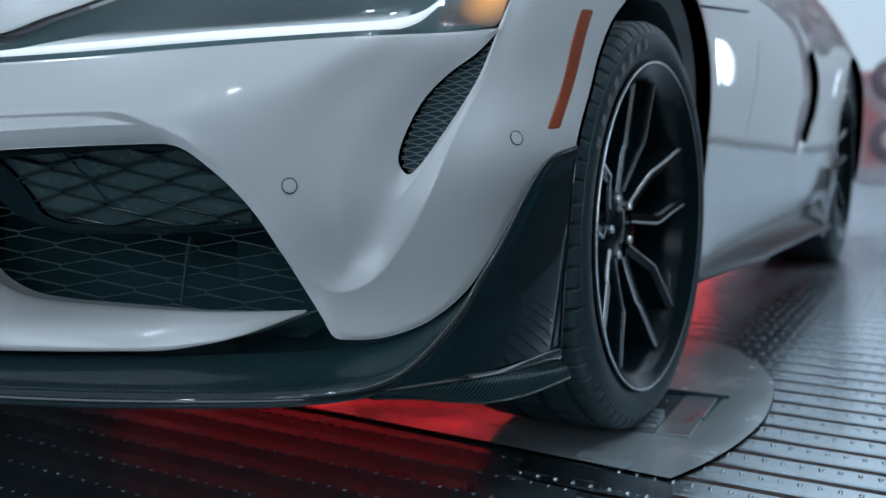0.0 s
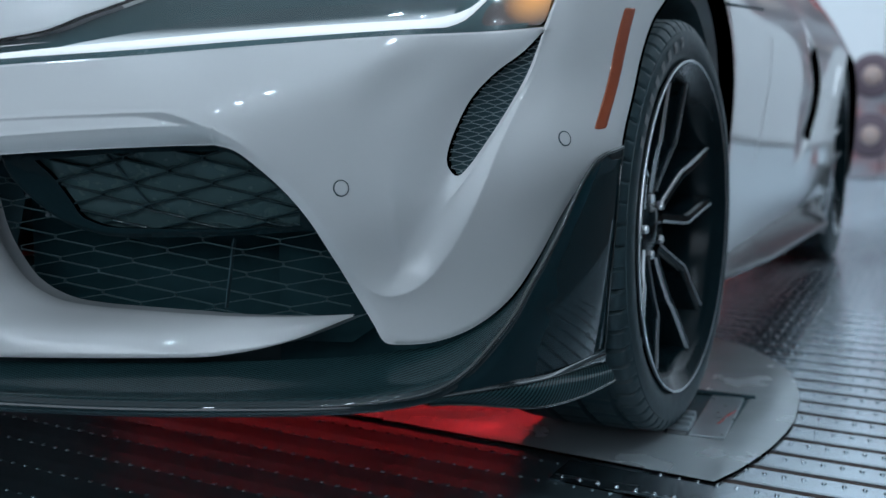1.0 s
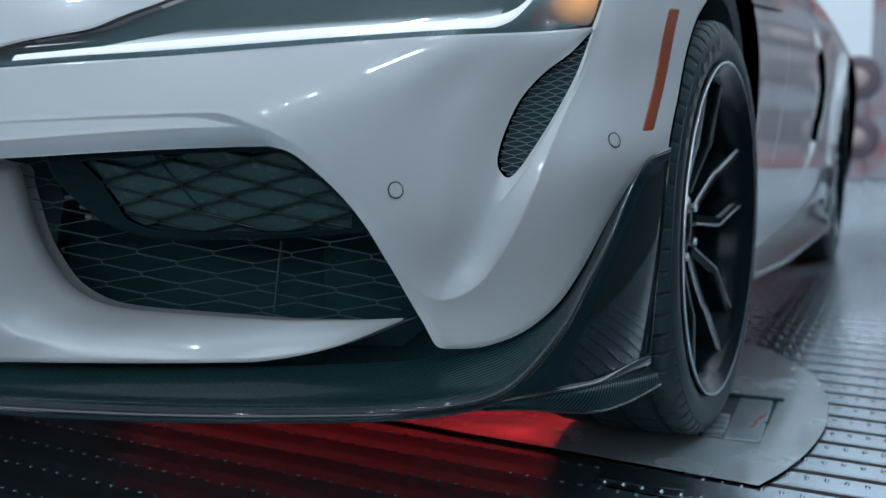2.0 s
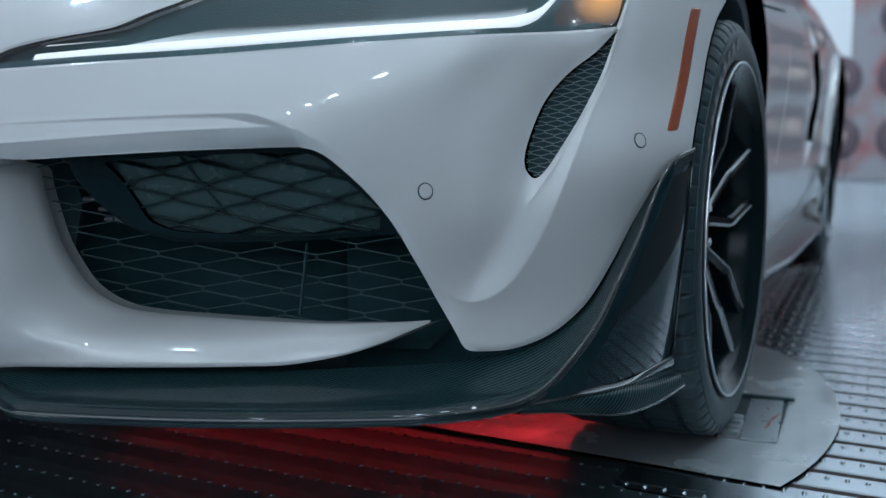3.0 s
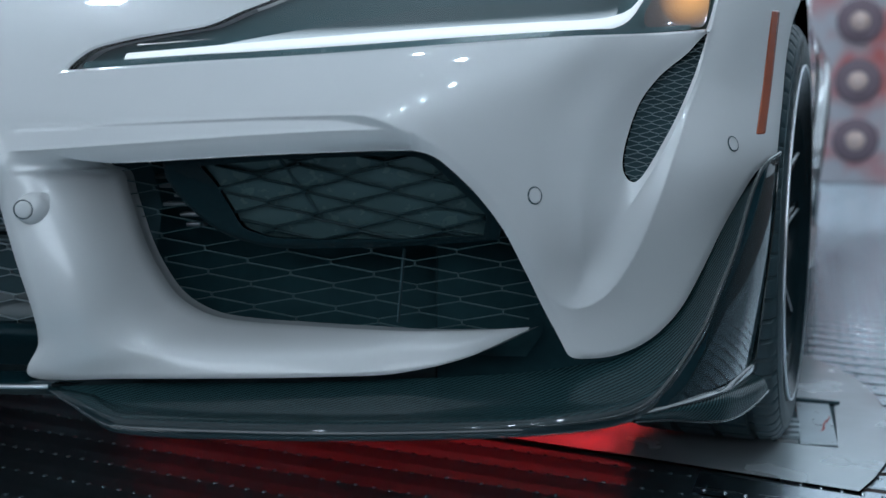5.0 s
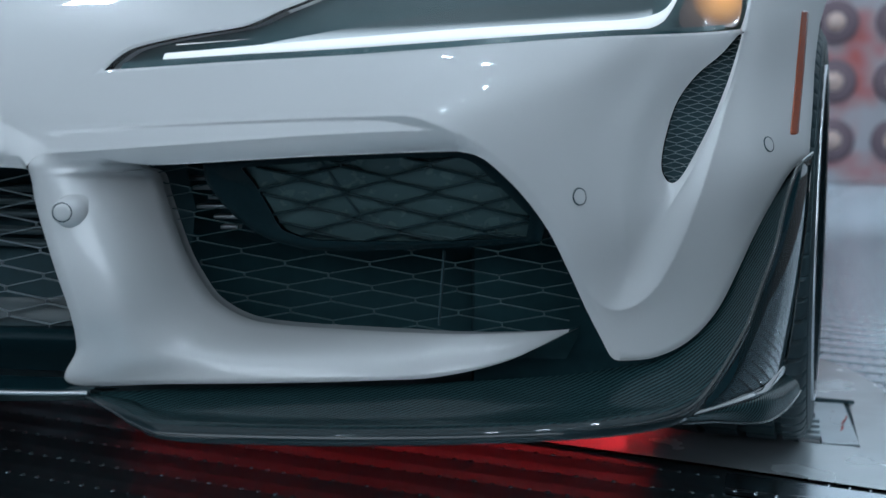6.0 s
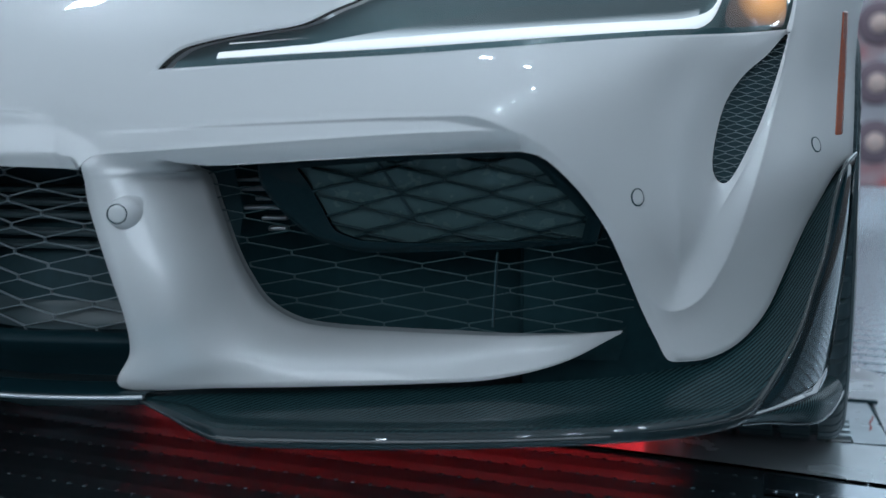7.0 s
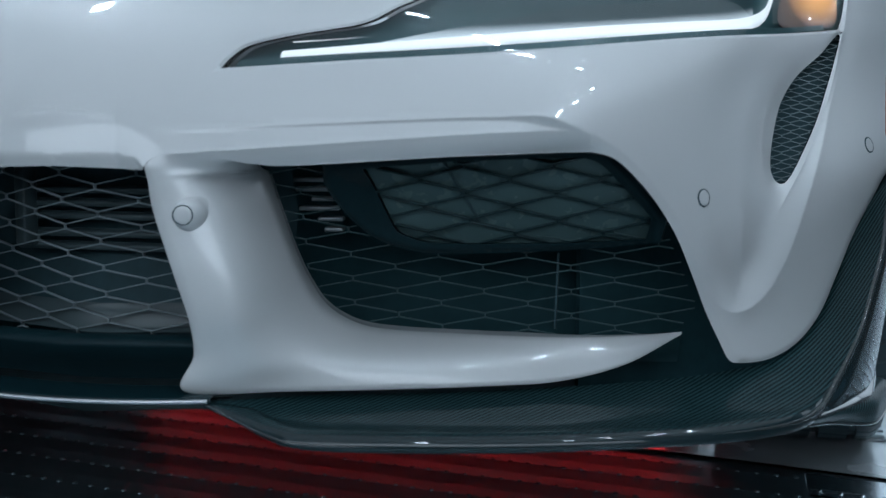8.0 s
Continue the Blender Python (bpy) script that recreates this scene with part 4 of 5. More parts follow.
part("corner_winglet", mirrored(loft(rows, uv=True)), CARBON, car, "carbon winglet folded out under the fin")

# underside, arch liners and upper shell
rows = [[(x, y, 0.175 + 0.02 * abs(x)) for x in np.linspace(-0.62, 0.62, 7)] for y in (-0.78, -0.3, 0.5, 1.5, 2.5, 3.3)]
rows[0] = [(x, -0.80 + 0.35 * abs(x), 0.185) for x in np.linspace(-0.62, 0.62, 7)]
part("underbody", loft(rows), MATT_BLACK, car, "matt black underbody panel")


def liner(y0):
    rows = [[(x, y0 + r * math.cos(a), 0.33 + r * math.sin(a)) for x, r in ((0.55, 0.10), (0.55, 0.362), (0.86, 0.360), (0.86 + 0.037 * float(ease(math.cos(a) / 0.3)), 0.360 + 0.012 * float(ease(math.cos(a) / 0.3))))] for a in np.linspace(-0.45, math.pi + 0.45, 40)]
    return mirrored(loft(rows))


part("wheel_arch_liner", liner(0.0), LINER_BLACK, car, "black wheel arch liner")
part("wheel_arch_liner", liner(2.47), LINER_BLACK, car, "black wheel arch liner")

SIDE = Sheet([-0.3, 0.3, 0.9, 1.25, 1.7, 2.1, 2.6, 3.4], [0.12, 0.3, 0.5, 0.7, 0.9], [
    [0.885, 0.885, 0.868, 0.862, 0.866, 0.885, 0.90, 0.80],
    [0.895, 0.895, 0.893, 0.896, 0.905, 0.916, 0.934, 0.84],
    [0.905, 0.906, 0.905, 0.909, 0.918, 0.930, 0.948, 0.86],
    [0.910, 0.909, 0.907, 0.910, 0.916, 0.923, 0.932, 0.82],
    [0.850, 0.856, 0.856, 0.856, 0.853, 0.846, 0.828, 0.72]])


def arc(cy, r, a0, a1, n=24):
    return [(cy + r * math.cos(a), 0.33 + r * math.sin(a)) for a in np.linspace(a0, a1, n)]


front_arch = glide([(-0.143, 0.672), (-0.05, 0.728), (0.08, 0.758), (0.2, 0.752), (0.30, 0.70), (0.38, 0.61), (0.42, 0.52), (0.418, 0.42), (0.40, 0.31), (0.375, 0.223)], 6)
side_ring = np.array([tuple(q) for q in front_arch] + [(y, 0.223 + 0.012 * (y - 0.40)) for y in np.arange(0.40, 2.10, 0.05)] + arc(2.47, 0.376, radians(203), radians(-10), 50) + [(3.0, 0.26), (3.2, 0.28), (3.38, 0.34), (3.40, 0.6), (3.38, 0.88)] + [(y, 0.88) for y in np.arange(3.3, -0.14, -0.08)])
slit = np.array(glide([(1.672, 0.690), (1.709, 0.678), (1.774, 0.629), (1.804, 0.575), (1.776, 0.513), (1.704, 0.463), (1.644, 0.430), (1.619, 0.434), (1.659, 0.465), (1.719, 0.513), (1.747, 0.570), (1.716, 0.630), (1.669, 0.672)], 5, closed=True))


def flank(y, z):
    x = SIDE(y, z)
    s = seg_dist(y, z, np.r_[slit, slit[:1]])
    f = seg_dist(y, z, np.array(front_arch))
    g = seg_dist(y, z, np.array(arc(2.47, 0.376, radians(203), radians(-10), 50)))
    x = x - 0.014 * np.exp(-s / 0.09) * ease((1.804 - 9.5 * (z - 0.565) ** 2 - y) / 0.06 + 0.3) + 0.012 * np.exp(-g / 0.05) + 0.004 * np.exp(-f / 0.02)
    x = x - 0.006 * ease((0.28 - z) / 0.10) * ease((y - 0.4) / 0.3)
    return -x


cut_sheet("side_panel", side_ring, [slit], flank, lambda u, v, d: np.stack([-d, u, v], 1), 0.012, PAINT, car, "glossy white flank with a tall side intake", flange=0.03, rings=(0.004, 0.01))
cut_sheet("side_panel", side_ring, [slit], flank, lambda u, v, d: np.stack([-d, u, v], 1), 0.03, PAINT, car, "glossy white flank with a tall side intake", flange=0.03, rings=(0.004, 0.01)).matrix_basis = Matrix.Diagonal((-1, 1, 1, 1))
seam = [(-float(flank(np.array([y]), np.array([z]))[0]) + 0.0005, y, z) for y, z in zip(np.linspace(0.305, 0.80, 14), np.linspace(0.700, 0.728, 14))]
part("bonnet_seam", mirrored(tube(seam, 0.0025, 6)), LINER_BLACK, car, "dark shut line of the bonnet")
crease = [(-float(flank(np.array([y]), np.array([z]))[0]) - 0.0012, y, z) for y, z in glide([(0.895, 0.672), (0.891, 0.599), (0.855, 0.523), (0.812, 0.461), (0.757, 0.401)], 6)]
part("fender_crease", mirrored(tube(crease, 0.0025, 6)), PAINT, car)
part("intake_liner", mirrored(box(pose(0.876, 1.724, 0.57, 0, 0, -2), (0.02, 0.3, 0.32))), INTAKE_GREY, car)
rows = []
for y in np.linspace(0.36, 2.08, 40):
    k = (y - 0.36) / 1.72
    x = -float(flank(np.array([y]), np.array([0.19]))[0])
    z = 0.2235 + 0.012 * (y - 0.40)
    low = 0.192 - 0.026 * (y - 0.30)
    o = 0.905 + 0.030 * min(1, (y - 0.30) / 0.5)
    rows.append([(x - 0.03, y, z + 0.03), (x + 0.003, y, z + 0.003), (x + 0.006, y, z - 0.004), (x + 0.008, y, (z + low) / 2 + 0.008), (o - 0.006, y, low + 0.016), (o, y, low + 0.010), (o + 0.001, y, low + 0.004), (o - 0.005, y, low), (x - 0.05, y, low - 0.003)])
part("side_skirt", mirrored(loft(rows)), SKIRT, car, "gloss black side skirt under the door")
rows = [[(0.925 + 0.015 * k, 1.93 + 0.12 * k + 0.10 * j, 0.13 + 0.21 * k) for k in np.linspace(0, 1, 8)] for j in (0, 0.5, 1)]
part("skirt_fin", mirrored(loft(rows)), GLOSS_BLACK, car, "gloss black fin at the end of the skirt")
bonnet_rows = []
for y, z, w in ((-0.49, 0.712, 0.28), (-0.36, 0.735, 0.56), (-0.25, 0.758, 0.76), (-0.05, 0.80, 0.85), (0.3, 0.87, 0.86), (0.7, 0.93, 0.83), (1.05, 1.14, 0.62), (1.5, 1.25, 0.58), (2.0, 1.22, 0.56), (2.7, 1.0, 0.6), (3.2, 0.95, 0.68), (3.4, 0.86, 0.66), (3.42, 0.35, 0.6)):
    bonnet_rows.append([(x * w, y, z - 0.10 * abs(x) ** 3) for x in np.linspace(-1, 1, 15)])
part("upper_body", loft(bonnet_rows), PAINT, car, "white bonnet and roof shell")


# ---- wheels ----
def wheel(cx, cy, centre, radius, width, side, steer=0.0):
    w = new("wheel")
    w.parent = car
    w.matrix_basis = Matrix.Translation((cx, cy, centre)) @ Matrix.Rotation(radians(steer), 4, "Z") @ Matrix.Diagonal((side, 1, 1, 1))
    w["label"] = "dark twin-spoke alloy wheel with machined edges"
    h = width / 2
    R = radius
    prof = [(0.232, h - 0.034), (0.246, h - 0.020), (0.257, h - 0.014), (0.270, h - 0.008), (0.284, h - 0.006), (0.294, h - 0.007), (0.302, h - 0.010), (0.3025, h - 0.0115), (R - 0.012, h - 0.0145), (R - 0.006, h - 0.019), (R - 0.002, h - 0.027), (R - 0.001, h - 0.045), (R - 0.008, h - 0.046), (R - 0.008, h - 0.056), (R, h - 0.057), (R, 0.030), (R - 0.008, 0.029), (R - 0.008, 0.018), (R, 0.017), (R, -0.03), (R - 0.008, -0.031), (R - 0.008, -0.042), (R, -0.043), (R - 0.004, -h + 0.03), (0.31, -h + 0.004), (0.27, -h), (0.235, -h + 0.03)]
    n = 528
    rows = []
    for i in range(n + 1):
        a = 2 * math.pi * (i % n) / n
        row = []
        for j, (r, x) in enumerate(prof):
            cut = 0.0
            if 8 <= j <= 11 and i % 8 == 0:
                cut = 0.006
            if 13 <= j <= 19 and (i + j) % 12 == 0:
                cut = 0.003
            row.append((x, (r - cut) * math.cos(a), (r - cut) * math.sin(a)))
        rows.append(row)
    bm = loft(rows)
    bmesh.ops.remove_doubles(bm, verts=bm.verts, dist=1e-6)
    part("tyre", sharp(bm, 40), RUBBER, w, "low-profile black tyre")
    lip = h - 0.004
    prof = [(0.2525, lip - 0.009), (0.2575, lip - 0.006), (0.2582, lip - 0.0006), (0.2568, lip + 0.0004), (0.2550, lip - 0.0012)]
    part("rim_lip", lathe(prof, 120), RIM_BRIGHT, w, "machined rim lip")
    prof = [(0.2550, lip - 0.0012), (0.2525, lip - 0.004), (0.240, lip - 0.010), (0.226, lip - 0.022), (0.222, lip - 0.06), (0.215, lip - 0.14), (0.225, lip - 0.20)]
    part("rim_barrel", lathe(prof, 96), BARREL, w, "dark rim barrel")
    face = lip - 0.028
    hubx = face - 0.022
    prof = [(0.0001, hubx - 0.002), (0.026, hubx - 0.002), (0.030, hubx - 0.008), (0.034, hubx - 0.010), (0.066, hubx - 0.010), (0.074, hubx - 0.020), (0.076, hubx - 0.05)]
    part("hub", lathe(prof, 48), RIM_DARK, w)
    for k in range(5):
        a = radians(90 + 72 * k) + 0.36
        bm = lathe([(0.0001, 0.006), (0.006, 0.006), (0.0075, 0.003), (0.0075, -0.01)], 6)
        bmesh.ops.translate(bm, verts=bm.verts, vec=(hubx - 0.008, 0.047 * math.cos(a), 0.047 * math.sin(a)))
        part("lug_nut", bm, RIM_BRIGHT, w, smooth=False)
    for k in range(5):
        base = radians(90 + 72 * k)
        for s in (-1, 1):
            pts = [(0.054, s * 0.008, -0.028), (0.088, s * 0.024, -0.019), (0.118, s * 0.0375, -0.010), (0.126, s * 0.0405, -0.007), (0.134, s * 0.0415, -0.0045), (0.185, s * 0.0435, 0.003), (0.249, s * 0.047, 0.013)]
            pts = glide(pts, 5)
            rows, brows = [], []
            for i, (r, o, dx) in enumerate(pts):
                t = i / (len(pts) - 1)
                wd = 0.0095 - 0.0015 * t
                ca, sa = math.cos(base), math.sin(base)

                def at(rr, oo, xx):
                    return (face + dx + xx, rr * ca - oo * sa, rr * sa + oo * ca)
                rows.append([at(r, o - wd * 1.5, -0.058), at(r, o - wd * 1.1, -0.006), at(r, o - wd * 0.72, -0.002), at(r, o + wd * 0.72, -0.002), at(r, o + wd * 1.1, -0.006), at(r, o + wd * 1.5, -0.058)])
                e = o + s * wd * 0.98
                brows.append([at(r, e - s * 0.0042, -0.0016), at(r, e - s * 0.0034, -0.0004), at(r, e - s * 0.0008, -0.0008), at(r, e + s * 0.0008, -0.0042)])
            sp = part("spoke", sharp(loft(rows), 30), RIM_DARK, w)
            part("spoke_edge", loft(brows), RIM_BRIGHT, w, "bright machined spoke edge")
    # dark disc added to close the wheel and keep its inside black
    part("backing_disc", lathe([(0.0001, -0.012), (0.205, -0.012), (0.214, -0.02)], 48), DUCT_BLACK, w, "added dark disc for the wheel's shaded inside")
    part("brake_disc", lathe([(0.09, 0.02), (0.188, 0.02), (0.190, 0.018), (0.190, -0.008), (0.09, -0.008)], 72), STEEL, w, "steel brake disc")
    rows = [[(x, r * math.cos(a), r * math.sin(a)) for r, x in ((0.118, 0.02), (0.124, 0.034), (0.160, 0.036), (0.178, 0.030), (0.186, 0.0), (0.186, -0.03))] for a in np.linspace(radians(-22), radians(40), 14)]
    part("brake_caliper", loft(rows), RED_CALIPER, w, "red painted brake caliper")
    for i, a in enumerate(np.linspace(radians(100), radians(150), 8)):
        rows = [[(h - 0.0050 - 0.001 * abs(rr - 0.287) / 0.012, rr * math.cos(t), rr * math.sin(t)) for rr in (0.279, 0.287, 0.295)] for t in (a, a + 0.025, a + 0.055)]
        part("sidewall_mark", loft(rows), RUBBER_PALE, w)
    return w


wheel(0.799, 0.0, 0.330, 0.3215, 0.255, 1, -2.6)
wheel(-0.799, 0.0, 0.330, 0.3215, 0.255, -1, -2.6)
wheel(0.795, 2.47, 0.3375, 0.3375, 0.275, 1)
wheel(-0.795, 2.47, 0.3375, 0.3375, 0.275, -1)

# ---- floor ----
TURN_FLOOR = -8.8
ALU = plain("worn_aluminium", (0.62, 0.69, 0.74), 0.25, metal=1.0, vary=0.18, scale=6, stretch=(0.4, 4, 1), relief=0.015)
GROOVE = plain("rusty_channel", (0.070, 0.048, 0.040), 0.7, metal=0.0, vary=0.5, scale=7, spec=0.15)
# channel colour darkened to stand for the shade under the car
CHANNEL_SHADED = plain("shaded_channel", (0.035, 0.060, 0.070), 0.8, vary=0.4, scale=9, spec=0.15)
COVER = plain("slot_cover_steel", (0.42, 0.48, 0.51), 0.3, metal=0.7, vary=0.25, scale=12)


def plate_material():
    m, nt, b = nodes_of("turn_plate_steel")
    setin(b, metal=0.5, spec=0.5)
    big, fine = noise_out(nt, 6, 5), noise_out(nt, 90, 3, stretch=(1, 6, 1))
    nt.links.new(ramp_mix(nt, big, (0.46, 0.51, 0.53), (0.68, 0.74, 0.77)), b.inputs["Base Color"])
    mr = nt.nodes.new("ShaderNodeMapRange")
    mr.inputs["From Min"].default_value, mr.inputs["From Max"].default_value = 0.35, 0.65
    mr.inputs["To Min"].default_value, mr.inputs["To Max"].default_value = 0.10, 0.32
    nt.links.new(big, mr.inputs[0])
    nt.links.new(mr.outputs[0], b.inputs["Roughness"])
    bump(nt, b, fine, 0.04, 0.0005)
    return m


PLATE = plate_material()
floor = thing("floor", "ribbed aluminium deck with rust-tinted channels", "floor", kind="structure")
floor.matrix_basis = pose(0, 0, 0, 0, 0, TURN_FLOOR)
bm = bmesh.new()
add_box(bm, Matrix.Translation((-5.527, 3.0, -0.0545)), (12.946, 24, 0.1))
part("deck_base", bm, CHANNEL_SHADED, floor, "channel floor darkened for the shade under the car", smooth=False)
bm = bmesh.new()
add_box(bm, Matrix.Translation((6.473, 3.0, -0.0545)), (11.054, 24, 0.1))
part("deck_base", bm, GROOVE, floor, "rust-tinted channel floor", smooth=False)
PITCH = 0.0845
# aluminium with the shade under the car's front painted into its colour
ALU_SHADED = plain("shaded_aluminium", (0.31, 0.40, 0.44), 0.33, metal=0.93, vary=0.15, scale=6, stretch=(0.4, 4, 1), relief=0.01)


def add_stud(bm, x, y, z=0.0, high=0.0027):
    """A low dome on a slat."""
    turn = [(math.cos(t), math.sin(t)) for t in np.linspace(0, 2 * math.pi, 9)[:-1]]
    rings = [[bm.verts.new((x + r * c, y + r * d, z + h)) for c, d in turn] for r, h in ((0.0038, 0.0), (0.0033, high * 0.6), (0.0020, high))]
    for lo, hi in zip(rings, rings[1:]):
        for k in range(8):
            bm.faces.new((lo[k], lo[(k + 1) % 8], hi[(k + 1) % 8], hi[k])).smooth = True
    bm.faces.new(rings[-1]).smooth = True


def slat_mesh(x0, x1, studs, prof, row, material, high=0.0027):
    """A metal slat of a given cross-section with a row of small studs."""
    me = bpy.data.meshes.new("slat")
    bm = bmesh.new()
    ends = [[bm.verts.new((x, y, z)) for y, z in prof] for x in (x0, x1)]
    for k in range(len(prof) - 1):
        bm.faces.new((ends[0][k], ends[0][k + 1], ends[1][k + 1], ends[1][k]))
    for e in ends:
        bm.faces.new(e)
    bmesh.ops.recalc_face_normals(bm, faces=bm.faces)
    for x in np.arange(max(x0 + 0.014, studs), x1, 0.0275):
        add_stud(bm, x, row, 0.0, high)
    bm.to_mesh(me)
    bm.free()
    me.materials.append(material)
    return me


# two decks before the plate, one of stepped slats and one of flat ones, and a flat deck behind it
FLAT = [(-0.0315, -0.019), (-0.0315, -0.002), (-0.0295, 0.0), (0.0295, 0.0), (0.0315, -0.002), (0.0315, -0.019)]
STEPPED = [(-0.0465, -0.019), (-0.0465, -0.0034), (-0.004, -0.0004), (-0.001, 0.0), (0.0365, 0.0), (0.0378, -0.001), (0.0378, -0.019)]
for slats, first, last, y in ((slat_mesh(-4.4, 0.944, -1.0, STEPPED, 0.001, ALU_SHADED, 0.0019), -11, 4, -0.287), (slat_mesh(0.950, 1.66, 0.9, FLAT, 0.011, ALU), -16, 0, 0.067), (slat_mesh(-4.4, 1.66, -1.0, FLAT, 0.011, ALU), 0, 128, 0.067)):
    for i in range(first, last):
        ob = new("slat", slats)
        ob.parent = floor
        ob.location = (0.012 * (i % 2), y + i * PITCH, 0)

plate = thing("turn_plate", "dark steel wheel plate with a rounded end and a slot", "floor plate", kind="")
ring = [(-0.2, -0.02), (0.403, -0.129), (0.72, -0.189), (1.016, -0.250)]
ring += [(1.040, -0.17), (1.062, -0.06), (1.075, 0.08), (1.072, 0.20), (1.056, 0.34), (1.020, 0.49), (0.955, 0.63), (0.875, 0.74), (0.77, 0.81), (0.6, 0.86), (-0.2, 1.0)]
ring = np.array(ring[:3] + [tuple(q) for q in glide(ring[3:], 6)])
hole = np.array([(0.893, -0.036), (0.990, -0.040), (0.985, 0.245), (0.880, 0.262)])
cut_sheet("plate_sheet", ring, [hole], lambda u, v: np.full(np.shape(u), -0.005), lambda u, v, d: np.stack([u, v, -d], 1), 0.05, PLATE, plate, "", flange=0.004, rings=(0.004,))
part("slot_well", box(Matrix.Translation((0.94, 0.11, -0.004)), (0.16, 0.4, 0.012)), MATT_BLACK, plate, smooth=False)
part("slot_cover", box(pose(0.955, 0.105, 0.003, 0, 0, 3), (0.056, 0.27, 0.006), 0.001), COVER, plate, smooth=False)
part("slot_bar", box(pose(0.938, 0.252, 0.007, 0, 0, -4), (0.112, 0.008, 0.006), 0.001), MATT_BLACK, plate, "thin dark bar across the slot's end", smooth=False)
block = part("roller_block", box(pose(0.915, 0.01, 0.008, 12, 0, 0), (0.032, 0.075, 0.012), 0.002), FIN_METAL, plate, "small ribbed metal block in the slot", smooth=False)
for k in range(4):
    part("rib", box(pose(0.915, -0.018 + k * 0.018, 0.0115 + k * 0.0038, 12, 0, 0), (0.033, 0.008, 0.006), 0.001), COVER, block, smooth=False)
apron = np.array([(0.80, -0.221), (0.91, -0.242), (1.016, -0.262), (1.036, -0.310), (1.030, -0.352), (0.91, -0.340), (0.80, -0.318)])
cut_sheet("apron_sheet", apron, [], lambda u, v: np.full(np.shape(u), -0.0022), lambda u, v, d: np.stack([u, v, -d], 1), 0.05, ALU, plate, "flat metal sheet along the plate's edge", flange=0.003, rings=(0.004,))
bm = bmesh.new()
for k in range(8):
    add_stud(bm, 0.815 + 0.0272 * k, -0.3045 - 0.0042 * k, 0.0022)
part("stud_row", bm, ALU, plate)
RED_PAINT = plain("red_marker_paint", (0.40, 0.045, 0.03), 0.5, vary=0.3, scale=120)
part("paint_mark", tube([(0.964 + 0.012 * k + 0.0015 * math.sin(9 * k), 0.045 + 0.10 * k, 0.0062) for k in np.linspace(0, 1, 14)], lambda t: 0.0008 + 0.0012 * abs(math.sin(7 * t)), 6), RED_PAINT, plate, "smeared red paint mark")
part("paint_mark", box(pose(0.905, 0.052, 0.019, 12, 0, 0), (0.026, 0.004, 0.002)), RED_PAINT, plate, "short red paint mark", smooth=False)

# ---- hall ----
WALL = plain("hall_wall", (0.66, 0.71, 0.75), 0.6, vary=0.12, scale=0.8)
CEIL = plain("hall_ceiling", (0.06, 0.07, 0.08), 0.8, vary=0.1, scale=0.6)
MID_WALL = plain("grey_hall_wall", (0.34, 0.38, 0.41), 0.7, vary=0.15, scale=0.8)
EAST_WALL = plain("slate_hall_wall", (0.19, 0.22, 0.24), 0.7, vary=0.15, scale=0.8)
DARK_WALL = plain("dark_hall_wall", (0.10, 0.12, 0.135), 0.7, vary=0.15, scale=0.8)


def board_material():
    """Red panel with the distance haze painted in as pale grey patches."""
    m, nt, b = nodes_of("hazed_red_panel")
    setin(b, rough=0.6, spec=0.3)
    mr = nt.nodes.new("ShaderNodeMapRange")
    mr.inputs["From Min"].default_value, mr.inputs["From Max"].default_value = 0.38, 0.60
    nt.links.new(noise_out(nt, 2.6, 2), mr.inputs[0])
    nt.links.new(ramp_mix(nt, mr.outputs[0], (0.62, 0.15, 0.14), (0.58, 0.55, 0.58)), b.inputs["Base Color"])
    return m


RED = board_material()
X0, X1, Y0, Y1, TOP = -7.0, 7.0, -7.0, 11.0, 4.2
# south, east and west walls are unseen, toned for what the car mirrors
for nm, c, s in (("wall_north", (0, Y1 + 0.1, TOP / 2), (14.4, 0.2, TOP)), ("wall_south", (0, Y0 - 0.1, TOP / 2), (14.4, 0.2, TOP)), ("wall_east", (X1 + 0.1, 2, TOP / 2), (0.2, 18, TOP)), ("wall_west", (X0 - 0.1, 2, TOP / 2), (0.2, 18, TOP))):
    tagged(part(nm, box(Matrix.Translation(c), s), {"wall_north": WALL, "wall_east": EAST_WALL, "wall_west": MID_WALL}.get(nm, DARK_WALL), None, smooth=False), {"wall_north": "pale blue-grey hall wall", "wall_east": "unseen slate grey hall wall", "wall_west": "unseen mid grey hall wall"}.get(nm, "unseen dark grey hall wall"), "wall", kind="structure")
tagged(part("ceiling", box(Matrix.Translation((0, 2, TOP + 0.1)), (14.4, 18.4, 0.2)), CEIL, None, smooth=False), "dark grey hall ceiling", "ceiling", kind="structure")

PANEL_LIGHT = glowing("lamp_diffuser", (0.90, 0.96, 1.0), 125.0)
STRIP_LIGHT = glowing("strip_diffuser", (0.90, 0.96, 1.0), 70.0)
METAL_FRAME = plain("lamp_frame", (0.6, 0.6, 0.6), 0.4, metal=0.6)


